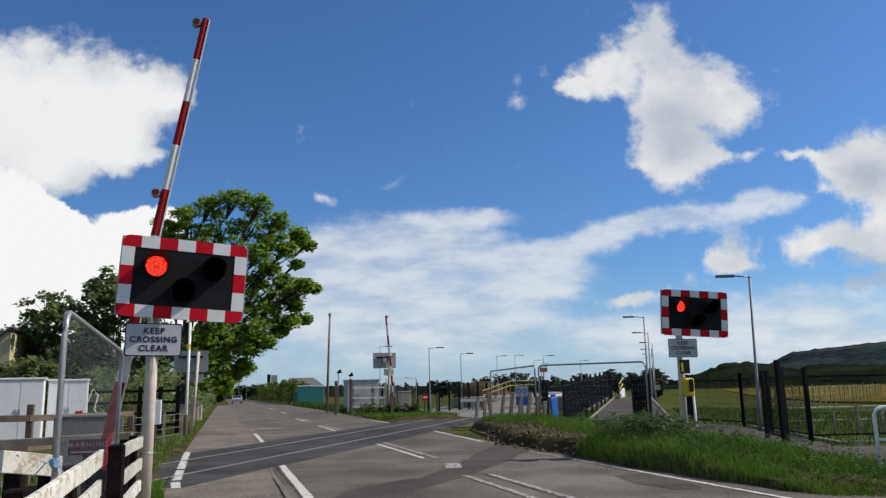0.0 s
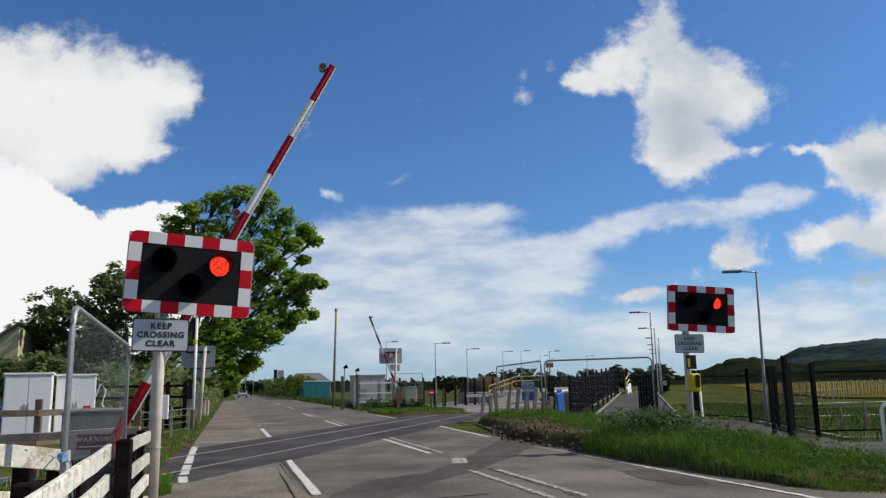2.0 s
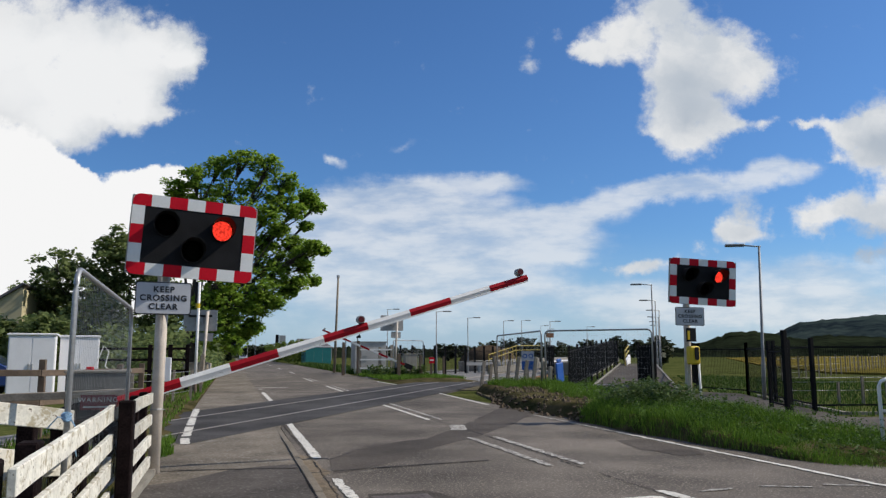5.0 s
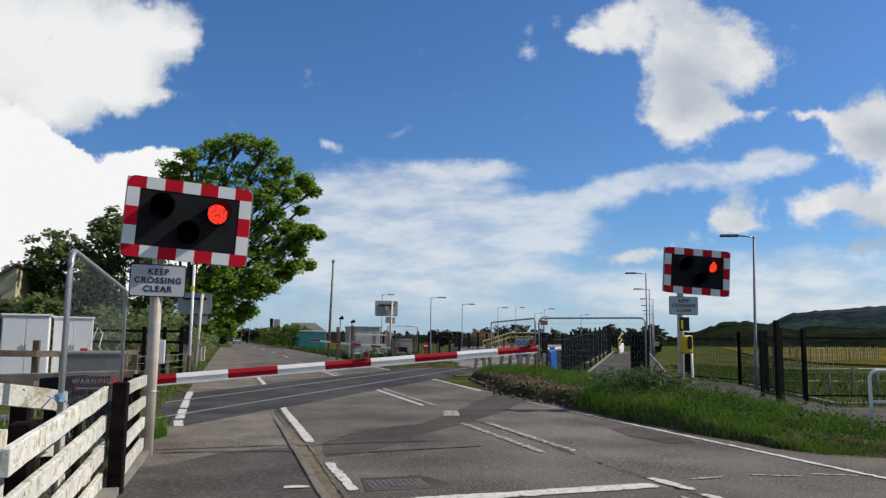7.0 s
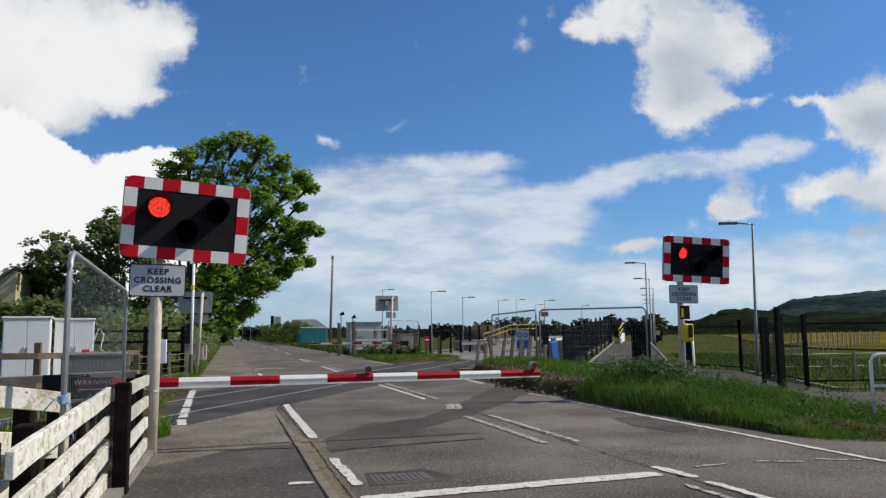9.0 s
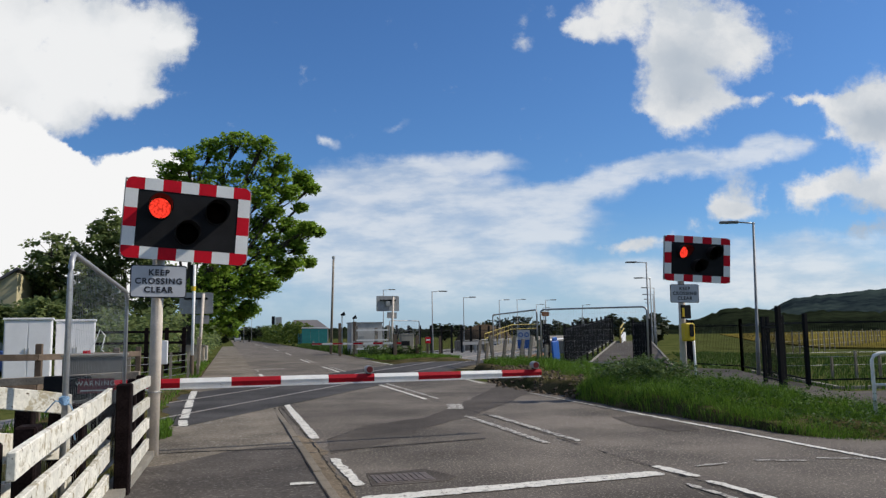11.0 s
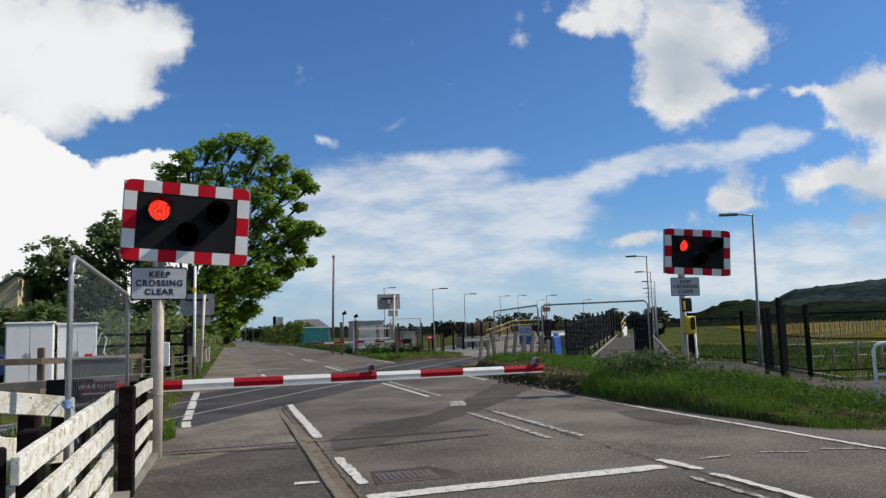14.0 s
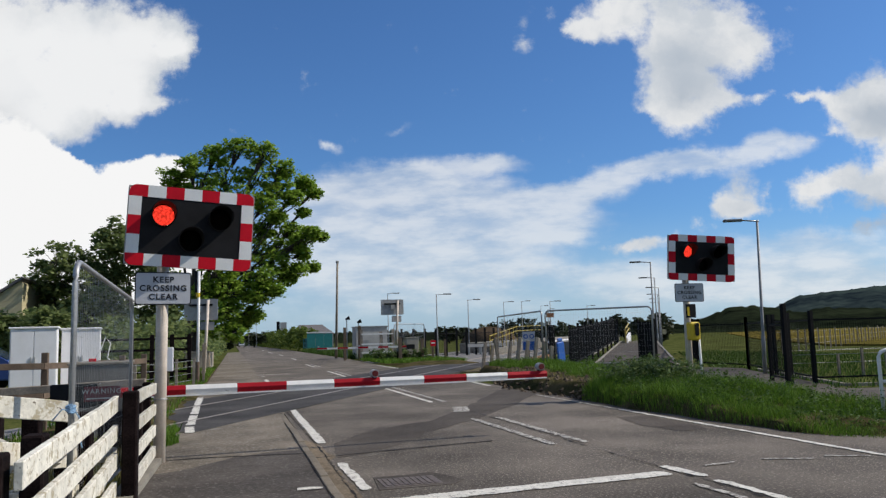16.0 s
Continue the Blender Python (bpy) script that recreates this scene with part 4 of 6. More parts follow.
def signal(m, offset, label):
    """A level crossing light signal: post, chequered backing board, two red lamps over an amber one, plate below."""
    s = thing("crossing_signal", m, label, "traffic signal", "crossing signals")
    part("post", tube([(0, 0.185, -0.3), (0, 0.185, 3.17)], 0.068, 20), POST_PAINT, s, smooth=True)
    part("cap", tube([(0, 0.185, 3.17), (0, 0.185, 3.2)], 0.075, 16), GREY_METAL, s)
    ox = offset
    tilt = pose(ox, 0, BOARD_Z) @ pose(0, 0, 0, 0, 2.7, 0)
    low = tilt @ pose(0, 0, -BOARD_Z)
    pw, ph = BOARD_W - 0.28, BOARD_H - 0.28
    pl = part("black_panel", holed_plate(pw + 0.02, ph + 0.02, [(-LAMP_X, LAMP_Z), (LAMP_X, LAMP_Z), (0, LAMP_Z - 0.28)], 0.125, BOARD_Z, 0.0), BLACK, s)
    pl.matrix_basis = low
    # rim pieces, alternately red and white
    cw, ch = BOARD_W / 7, ph / 3
    rimpieces = []
    for row, z in ((0, BOARD_Z + BOARD_H / 2 - 0.07), (1, BOARD_Z - BOARD_H / 2 + 0.07)):
        for i in range(1, 6):
            rimpieces.append((-BOARD_W / 2 + cw * (i + 0.5), z, cw, 0.14, i % 2))
    for x in (-BOARD_W / 2 + 0.07, BOARD_W / 2 - 0.07):
        for k in range(3):
            rimpieces.append((x, BOARD_Z - ph / 2 + ch * (k + 0.5), 0.14, ch, (k + 1) % 2))
    for x, z, w, h, wh in rimpieces:
        p = part("rim_piece", box(x - w / 2, x + w / 2, -0.006, 0.012, z - h / 2, z + h / 2), WHITE if wh else RED, s)
        p.matrix_basis = low
    for sx in (-1, 1):
        for sz in (-1, 1):
            bm = bmesh.new()
            x0, x1 = sx * (BOARD_W / 2), sx * (BOARD_W / 2 - cw)
            z0, z1 = BOARD_Z + sz * BOARD_H / 2, BOARD_Z + sz * (BOARD_H / 2 - 0.14)
            pts = [(x1, z0)]
            for k in range(7):
                a = radians(90 - 15 * k)
                pts.append((x0 - sx * 0.085 + sx * 0.085 * math.cos(a), z0 - sz * 0.085 + sz * 0.085 * math.sin(a)))
            pts += [(x0, z1), (x1, z1)]
            fa = [bm.verts.new((x, -0.006, z)) for x, z in pts]
            fb = [bm.verts.new((x, 0.012, z)) for x, z in pts]
            bm.faces.new(fa)
            bm.faces.new(fb[::-1])
            for k in range(len(pts)):
                j = (k + 1) % len(pts)
                bm.faces.new((fa[k], fa[j], fb[j], fb[k]))
            p = part("rim_corner", bm, RED, s)
            p.matrix_basis = low
    bm = rounded(BOARD_W - 0.004, BOARD_H - 0.004, 0.085, 0.062, 0.068)
    bb = part("back_sheet", bm, GREY_METAL, s, "grey sheet metal back")
    bb.matrix_basis = tilt
    bm = bmesh.new()
    for x0, x1, z0, z1 in ((-0.72, 0.72, 0.445, 0.46), (-0.72, 0.72, -0.46, -0.445), (-0.722, -0.707, -0.44, 0.44), (0.707, 0.722, -0.44, 0.44)):
        box(x0, x1, 0.013, 0.061, z0, z1, bm)
    p = part("board_edge", bm, GREY_METAL, s)
    p.matrix_basis = tilt
    p = part("bracket", box(-0.5, 0.5, 0.069, 0.16, 0.16, 0.24), HOOD, s, "dark mounting bar")
    p.matrix_basis = tilt
    p = part("bracket", box(-0.10, 0.14, 0.069, 0.22, -0.14, 0.14), GREY_METAL, s)
    p.matrix_basis = tilt
    for x, z, glass in ((-LAMP_X, LAMP_Z, LENS), (LAMP_X, LAMP_Z, LENS), (0, LAMP_Z - 0.28, LENS_DARK)):
        bm = bmesh.new()
        n, r = 32, 0.14
        # hood: a round visor, longest over the top
        ring = []
        for k in range(n):
            a = 2 * math.pi * k / n
            up = 0.5 + 0.5 * math.sin(a)
            ln = 0.03 + 0.25 * min(1, up * 1.35)
            c, q = math.cos(a), math.sin(a)
            ring.append([bm.verts.new((x + rr * c, yy, z + rr * q)) for rr, yy in ((r, -0.002), (r, -ln), (r - 0.01, -ln), (r - 0.012, -0.002))])
        for k in range(n):
            a, b_ = ring[k], ring[(k + 1) % n]
            for i in range(3):
                bm.faces.new((a[i], b_[i], b_[i + 1], a[i + 1]))
        h = part("hood", bm, HOOD, s, smooth=False)
        h.matrix_basis = low
        bm = bmesh.new()
        rings = []
        for rr, yy in ((0.126, -0.004), (0.09, -0.022), (0.045, -0.03)):
            rings.append([bm.verts.new((x + rr * math.cos(2 * math.pi * k / 24), yy, z + rr * math.sin(2 * math.pi * k / 24))) for k in range(24)])
        for a, b_ in zip(rings, rings[1:]):
            for k in range(24):
                bm.faces.new((a[k], a[(k + 1) % 24], b_[(k + 1) % 24], b_[k]))
        bm.faces.new(rings[-1])
        ln = part("lens", bm, glass, h, "dark red lens" if glass is LENS else "dark amber lens", smooth=True)
    p = part("liner", box(-0.70, 0.70, 0.054, 0.061, -0.44, 0.44), HOOD, s)
    p.matrix_basis = tilt
    # the lit lamp behind the lenses
    bm = tube([(0, 0.03, 0), (0, 0.05, 0)], 0.122, 28)
    lamp = part("lamp", bm, LIT, s, "glowing red lamp")
    lamp.matrix_basis = low @ pose(-LAMP_X, 0, LAMP_Z)
    # plate
    px = 0.0
    pz = 2.02
    p = part("plate_back", rounded(0.61, 0.37, 0.03, 0.031, 0.036), GREY_METAL, s)
    p.matrix_basis = pose(px, 0, pz)
    p = part("plate_rim", rounded(0.62, 0.38, 0.03, 0.02, 0.03), INK, s)
    p.matrix_basis = pose(px, 0, pz)
    p = part("plate", rounded(0.596, 0.356, 0.025, 0.015, 0.021), SIGN, s, "white plate reading keep crossing clear")
    p.matrix_basis = pose(px, 0, pz)
    for text, dz in (("KEEP", 0.1), ("CROSSING", 0.0), ("CLEAR", -0.1)):
        words(text, 0.094, INK, p, pose(0, 0.012, dz, 90, 0, 0), "lettering", 0.003)
    return s, lamp


near_signal, near_lamp = signal(pose(-0.81, 9.47, 0, 0, 0.4, 7.5), 0.30, "crossing signal with flashing red lamps beside the timber fence")
right_signal = copy_thing(near_signal, pose(9.06, 13.98, 0.11, 0, 0.8, -9))
tagged(right_signal, "crossing signal with flashing red lamps, in the grass verge")
far_signal = copy_thing(near_signal, pose(9.65, 47.0, 0.56, 0, -2.7, 184))
tagged(far_signal, "grey back of a crossing signal by the far barrier")
left_signal = copy_thing(near_signal, pose(-1.25, 36.0, 0.15, 0, -2.7, 174))
tagged(left_signal, "grey back of a crossing signal under the tree")
LAMPS = [[c for c in o.children if c.name.startswith("lamp")][0] for o in (near_signal, right_signal, far_signal, left_signal)]
right_extras = thing("telephone_box", pose(9.06, 13.93, 1.15), "yellow crossing telephone box on the signal post", "telephone")
part("case", box(-0.11, 0.12, -0.12, 0.06, 0.0, 0.37), YELLOW, right_extras, bevel=0.03)
part("panel", rounded(0.10, 0.26, 0.04, -0.135, -0.121), HOOD, right_extras, "dark handset recess").matrix_basis = pose(0.03, 0, 0.22)
part("notice", box(-0.12, 0.10, -0.02, 0.0, 0.46, 0.74), BLACK, right_extras, "dark notice plate")
part("notice_bar", box(-0.10, -0.05, -0.026, -0.021, 0.50, 0.68), YELLOW, right_extras)
pole = thing("marker_pole", pose(9.28, 14.0, 0), "thin white marker post in the verge", "post")
part("pole", tube([(0, 0, -0.1), (-0.03, 0, 1.2)], 0.025, 8), BAR_WHITE, pole, smooth=True)

# ---- barriers ----


def barrier(m, length, bands, label):
    """Boom on a pivot at the origin, lying along +x when it is down."""
    b = thing("barrier_boom", m, label, "barrier", "barrier booms")
    w = 0.6
    start = length - bands * w
    xs = [start + w * i for i in range(bands + 1)]
    part("counterweight", box(-0.75, -0.25, 0.05, 0.12, -0.16, 0.12), BLACK, b, bevel=0.01)
    for i in range(-1, bands):
        x0, x1 = (-0.25, start) if i < 0 else (xs[i], xs[i + 1])
        t0, t1 = (0.115 - 0.03 * max(0, x) / length for x in (x0, x1))
        bm = bmesh.new()
        a = [bm.verts.new((x0, y, z)) for y, z in ((-0.014, -t0 / 2), (0.02, -t0 / 2), (0.025, t0 / 2), (-0.006, t0 / 2), (-0.030, t0 * 0.05))]
        c = [bm.verts.new((x1, y, z)) for y, z in ((-0.014, -t1 / 2), (0.02, -t1 / 2), (0.025, t1 / 2), (-0.006, t1 / 2), (-0.030, t1 * 0.05))]
        for k in range(5):
            bm.faces.new((a[k], a[(k + 1) % 5], c[(k + 1) % 5], c[k]))
        bm.faces.new(a[::-1])
        bm.faces.new(c)
        red = (i % 2 != 0)
        part("band", bm, BAR_RED if red else BAR_WHITE, b, "red band" if red else "white band", bevel=0.003)
    part("bottom_strip", beam((0.3, -0.012, -0.066), (length - 0.01, -0.012, -0.052), 0.03, 0.016), BAR_WHITE, b)
    for x, s in ((length - 0.10, 0.9), (length - 2.47, 0.9)):
        lamp = part("boom_lamp", tube([(x, -0.05, 0.115 * s), (x, 0.05, 0.115 * s)], 0.058 * s, 16), GREY_METAL, b, "grey boom lamp housing")
        part("boom_lens", tube([(x, -0.062, 0.115 * s), (x, -0.051, 0.115 * s)], 0.045 * s, 16), BOOM_LENS, lamp, "unlit red lens")
        part("lamp_foot", box(x - 0.03, x + 0.03, -0.03, 0.03, 0.045, 0.075), BLACK, lamp)
    return b


near_boom = barrier(pose(-1.30, 9.855, 0.82, 0, 0, 2.98), 5.54, 8, "red and white striped barrier boom over the road")
far_boom = barrier(pose(9.68, 45.2, 0.88, 0, 0, 180), 5.05, 8, "far red and white striped barrier boom")


def barrier_machine(m, label):
    b = thing("barrier_machine", m, label, "barrier machine", "barrier machines")
    part("pedestal", box(-0.16, 0.16, 0.16, 0.50, -0.1, 0.60), BLACK_WOOD, b, bevel=0.015)
    part("case", box(-0.20, 0.18, 0.14, 0.52, 0.60, 0.86), LAMP_GREY, b, bevel=0.02)
    return b


barrier_machine(pose(-1.32, 9.86, 0), "grey barrier machine behind the signal post")
barrier_machine(pose(9.62, 45.2, 0.0, 0, 0, 0), "grey barrier machine by the far verge")

# ---- left side: timber fence, mesh panel, cabinets ----
fence = thing("timber_fence", pose(0, 0, 0), "weathered white timber rail fence on dark posts", "fence")


def rail_piece(p, q, h=0.145, w=0.045, material=WHITE_WOOD, parent=None, name="rail"):
    bm = bmesh.new()
    p, q = Vector(p), Vector(q)
    n = 8
    prev = None
    d = (q - p).normalized()
    s = d.cross(Vector((0, 0, 1))).normalized()
    for i in range(n + 1):
        c = p.lerp(q, i / n)
        hh = h * (1 + 0.06 * noise.noise(c * 2.0))
        c = c + Vector((0, 0, 0.012 * noise.noise(c * 1.3)))
        ring = [bm.verts.new(c + s * a * w / 2 + Vector((0, 0, b * hh / 2))) for a, b in ((-1, -1), (1, -1), (1, 1), (-1, 1))]
        if prev:
            for k in range(4):
                bm.faces.new((prev[k], prev[(k + 1) % 4], ring[(k + 1) % 4], ring[k]))
        else:
            bm.faces.new(ring[::-1])
        prev = ring
    bm.faces.new(prev)
    return part(name, bm, material, parent or fence, bevel=0.005)


for y in (8.6, 9.42):
    part("post", box(-0.045, 0.045, -0.05, 0.05, -0.3, 0.95), BLACK_WOOD, fence, "dark tarred post", bevel=0.012).matrix_basis = pose(-0.955, y, 0)
for y in (4.25, 5.1, 6.65, 7.4):
    part("post", box(-0.062, 0.062, -0.085, 0.085, -0.3, 0.965 if y > 7 else 0.86), BLACK_WOOD, fence, "dark tarred post", bevel=0.012).matrix_basis = pose(-0.88 if y == 7.4 else -1.02 if y > 7 else -1.13, y, 0)
for z0, z1 in ((0.885, 0.875), (0.635, 0.63), (0.39, 0.395), (0.15, 0.16)):
    rail_piece((-0.885, 7.5, z0), (-0.885, 9.55, z1), h=0.118)
for z0, z1, y0 in ((0.76, 0.86, 4.2), (0.50, 0.61, 4.05), (0.25, 0.37, 4.15), (0.02, 0.13, 4.0)):
    rail_piece((-1.0, y0, z0), (-1.0, 7.38, z1), h=0.135)
wing = thing("wing_fence", pose(0, 0, 0), "weathered white timber planks of the wing fence", "fence")
for z, lift, h in ((0.875, 0.32, 0.15), (0.58, 0.14, 0.20), (0.30, 0.05, 0.17)):
    rail_piece((-1.14, 6.40, z), (-2.46, 5.02, z + lift), h=h, w=0.04, parent=wing, name="plank")
rail_piece((-1.75, 7.4, 0.42), (-2.9, 9.9, 0.45), h=0.2, w=0.05, parent=wing, name="plank")
for x, y in ((-1.68, 7.35), (-2.3, 8.6), (-1.23, 6.42), (-2.32, 5.12)):
    part("post", box(x - 0.07, x + 0.07, y + 0.03, y + 0.17, -0.3, 0.84), BLACK_WOOD, wing, bevel=0.01)
rail_piece((-1.08, 7.95, 0.35), (-1.36, 5.0, 0.78), h=0.14, w=0.04, parent=wing, name="plank")
rail_piece((-1.08, 7.25, 0.17), (-1.36, 4.9, 0.50), h=0.12, w=0.04, parent=wing, name="plank")
rail_piece((-1.1, 6.1, 0.30), (-1.9, 6.4, 0.26), h=0.13, parent=wing, name="plank")
rail_piece((-1.05, 10.2, 0.915), (-3.6, 10.3, 0.84), h=0.09, w=0.10, material=GREY_WOOD, parent=wing, name="capping")
foot = tagged(finish(slab([(-1.06, 6.0), (-0.86, 6.0), (-0.80, 9.9), (-1.0, 9.9)], -0.1, 0.075), "edging_kerb", CONCRETE), "mossy concrete edging under the fence", "edging", kind="structure")


def mesh_panel(m, length, height, label, wires=60, thick=0.0022):
    """A temporary site fence panel: a tube frame with rounded top corners and wire infill."""
    p = thing("mesh_panel", m, label, "fence panel", "site fence panels")
    r = 0.16
    pts = [(0, 0, 0.02)]
    for k in range(7):
        a = radians(180 - 15 * k)
        pts.append((r + r * math.cos(a), 0, height - r + r * math.sin(a)))
    for k in range(7):
        a = radians(90 - 15 * k)
        pts.append((length - r + r * math.cos(a), 0, height - r + r * math.sin(a)))
    pts += [(length, 0, 0.02)]
    part("frame", tube(pts, 0.021 if thick < 0.001 else 0.03, 8), GALV, p, smooth=True)
    part("bottom_tube", tube([(0, 0, 0.16), (length, 0, 0.16)], 0.016, 8), GALV, p, smooth=True)
    bm = bmesh.new()
    for i in range(1, wires):
        x = length * i / wires
        top = height - (r - math.sqrt(max(0, r * r - (r - x) ** 2)) if x < r else (r - math.sqrt(max(0, r * r - (r - (length - x)) ** 2)) if length - x < r else 0))
        tube([(x, 0, 0.16), (x, 0, top)], thick, 3, bm)
    for i in range(1, 10):
        z = 0.16 + (height - 0.16) * i / 10
        tube([(0, 0.004, z), (length, 0.004, z)], thick, 3, bm)
    tagged(part("infill", bm, GALV, p), kind="stuff")
    part("foot", box(-0.16, 0.10, -0.3, 0.3, 0.0, 0.12), CONCRETE, p, bevel=0.02)
    part("foot", box(length - 0.10, length + 0.10, -0.3, 0.3, 0.0, 0.12), CONCRETE, p, bevel=0.02)
    return p


def panel_between(a, b, height, label, **kw):
    d = Vector(b) - Vector(a)
    return mesh_panel(pose(*a, 0, 0, math.degrees(math.atan2(d.y, d.x))), d.xy.length, height, label, **kw)


mesh_panel(pose(-1.10, 5.95, 0.02, 0, 1.6, 90.6), 3.5, 1.97, "galvanised site fence panel behind the timber fence", wires=44, thick=0.0008)
warn = thing("warning_sign", pose(-1.49, 9.75, 0.06), "faded red warning sign on the railway fence", "sign")
part("board", box(-0.18, 0.21, 0, 0.012, 0.68, 0.85), WARN_RED, warn, bevel=0.003)
words("WARNING", 0.078, PANEL, warn, pose(0.01, -0.004, 0.79, 90, 0, 0))
part("bar", box(-0.15, 0.17, -0.004, 0, 0.705, 0.72), PANEL, warn, "unreadable pale line of writing")
part("stake", box(-0.03, 0.03, 0.013, 0.06, -0.2, 0.8), BLACK_WOOD, warn)
backfence = thing("post_and_rail_fence", pose(0, 0, 0), "brown post and rail fence along the railway", "fence")
for x, y, h in ((-4.4, 13.3, 1.35), (-2.95, 13.75, 1.30), (-1.95, 15.0, 1.2), (-1.75, 16.6, 1.2)):
    part("post", box(x - 0.05, x + 0.05, y, y + 0.1, -0.3, h), BROWN_WOOD, backfence, bevel=0.008)
for z in (1.08, 0.62):
    rail_piece((-5.5, 13.0, z + 0.05), (-2.95, 13.7, z), h=0.10, w=0.04, material=BROWN_WOOD, parent=backfence)
    rail_piece((-2.95, 13.7, z), (-1.7, 16.4, z - 0.02), h=0.10, w=0.04, material=BROWN_WOOD, parent=backfence)


def cabinet(m, w, d, h, label):
    """A double-door equipment cabinet."""
    c = thing("equipment_cabinet", m, label, "cabinet", "equipment cabinets")
    part("plinth", box(-0.02, w + 0.02, -0.02, d + 0.02, -0.2, 0.12), CONCRETE, c)
    part("body", box(0, w, 0, d, 0.12, h - 0.06), CABINET, c, bevel=0.01)
    part("roof", box(-0.04, w + 0.04, -0.05, d + 0.04, h - 0.06, h), CABINET, c, bevel=0.012)
    for i in range(2):
        dr = part("door", box(0.03 + i * (w / 2 - 0.015), w / 2 - 0.01 + i * (w / 2 - 0.015), -0.02, -0.002, 0.16, h - 0.12), CABINET, c, bevel=0.005)
        part("handle", box(w / 2 - 0.08 + i * 0.10, w / 2 - 0.05 + i * 0.10, -0.05, -0.021, 0.95, 1.12), GREY_METAL, dr)
    return c


cabinet(pose(-6.35, 25.2, 0, 0, 0, 8), 1.25, 0.7, 2.02, "tall white steel equipment cabinet by the railway")
cabinet(pose(-5.12, 26.0, 0, 0, 0, 8), 1.1, 0.7, 1.98, "second white steel equipment cabinet by the railway")
trough = thing("trough", pose(-2.36, 12.5, 0, 0, 0, 6), "grey concrete cable trough block", "block")
part("body", box(0, 0.88, 0, 0.6, -0.1, 1.10), TROUGH, trough, bevel=0.015)
part("lid", box(-0.02, 0.90, -0.02, 0.62, 1.101, 1.14), CONCRETE, trough, "pale lid of the trough", bevel=0.008)
lp = thing("stay_pole", pose(-1.24, 28.6, 0), "thin pale pole with a yellow band", "pole")
part("pole", tube([(0, 0, -0.2), (0.03, 0, 3.95)], 0.05, 10), BAR_WHITE, lp, smooth=True)
part("band", tube([(0, 0, 3.02), (0, 0, 3.18)], 0.075, 10), YELLOW, lp, "yellow band")
part("sleeve", tube([(-0.07, 0.05, 3.2), (-0.07, 0.05, 3.95)], 0.05, 10), BLACK, lp, "black sleeve")
part("dark_base", tube([(0, 0, -0.1), (0, 0, 0.75)], 0.07, 10), BROWN_WOOD, lp)
# grey timber paling fence beyond
paling = thing("paling_fence", pose(0, 0, 0), "leaning silvered timber paling fence", "fence")
pm = part("pale", box(-0.045, 0.045, -0.012, 0.012, -0.2, 1.35), GREY_WOOD, paling, bevel=0.004)
pm.matrix_basis = pose(-1.05, 29.0, 0)
for i in range(1, 44):
    k = pm.copy()
    scene.collection.objects.link(k)
    k.matrix_basis = pose(-1.05 + 0.012 * math.sin(i * 1.7) - i * 0.005, 29.0 + i * 0.17, random.uniform(-0.1, 0.08), random.uniform(-3, 3), random.uniform(-2, 4), 90 + random.uniform(-8, 8))
for z in (0.35, 1.0):
    part("rail", beam((-1.1, 28.9, z), (-1.3, 36.6, z), 0.04, 0.08), GREY_WOOD, paling)
wall = thing("garden_wall", pose(0, 0, 0), "low buff block wall under the tree", "wall")
part("courses", box(-2.6, -1.35, 44.8, 45.1, -0.2, 0.9), BLOCK, wall)
part("courses", box(-1.6, -1.3, 45.1, 53, -0.2, 0.85), BLOCK, wall)
part("coping", box(-2.7, -1.25, 44.75, 45.15, 0.9, 0.98), CONCRETE, wall)
# dark gate and pales by the track
oldgate = thing("field_gate", pose(0, 0, 0), "dark timber gate and fence by the trees", "gate")
for x in (-3.6, -2.9, -2.2, -1.6):
    part("post", box(x - 0.07, x + 0.07, 30.0, 30.15, -0.2, 1.75), BLACK_WOOD, oldgate)
for z in (0.4, 0.8, 1.2, 1.6):
    part("bar", beam((-5.2, 30.05, z), (-1.6, 30.05, z), 0.05, 0.09), BLACK_WOOD, oldgate)
sg = thing("small_cabinet", pose(-1.78, 22.5, 0), "small white box on a post", "cabinet")
part("box", box(-0.16, 0.16, 0, 0.2, 0.65, 1.3), CABINET, sg, bevel=0.01)
part("post", box(-0.04, 0.04, 0.21, 0.28, -0.2, 1.2), BROWN_WOOD, sg)

# small clutter along the fence
rope = thing("rope_tie", pose(-1.1, 5.95, 0.0), "pale blue rope knotted round the panel post", "rope")
pts = []
for k in range(60):
    a = k * 0.62
    pts.append((0.026 * math.cos(a) * (1 + 0.25 * math.sin(k)), 0.026 * math.sin(a), 0.91 + 0.0009 * k + 0.008 * math.sin(k * 1.3)))
part("coil", tube(pts, 0.007, 5), ROPE, rope)
part("tail", tube([(0.03, 0, 0.92), (0.06, 0.02, 0.86), (0.05, 0.03, 0.76), (0.07, 0.05, 0.66)], 0.005, 5), ROPE, rope)
part("tail", tube([(0.02, -0.02, 0.92), (-0.05, -0.03, 0.94), (-0.12, 0.0, 0.86)], 0.005, 5), ROPE, rope)
for x, y, z in ((-2.35, 14.6, 1.12),):
    rf = thing("reflector", pose(x, y, 0), "small red reflector on the brown fence rail", "reflector", "fence reflectors")
    part("disc", box(-0.06, 0.06, -0.16, -0.14, z - 0.04, z + 0.05), RED, rf, bevel=0.01)
    part("peg", box(-0.02, 0.02, -0.139, -0.02, z - 0.02, z + 0.02), BROWN_WOOD, rf)
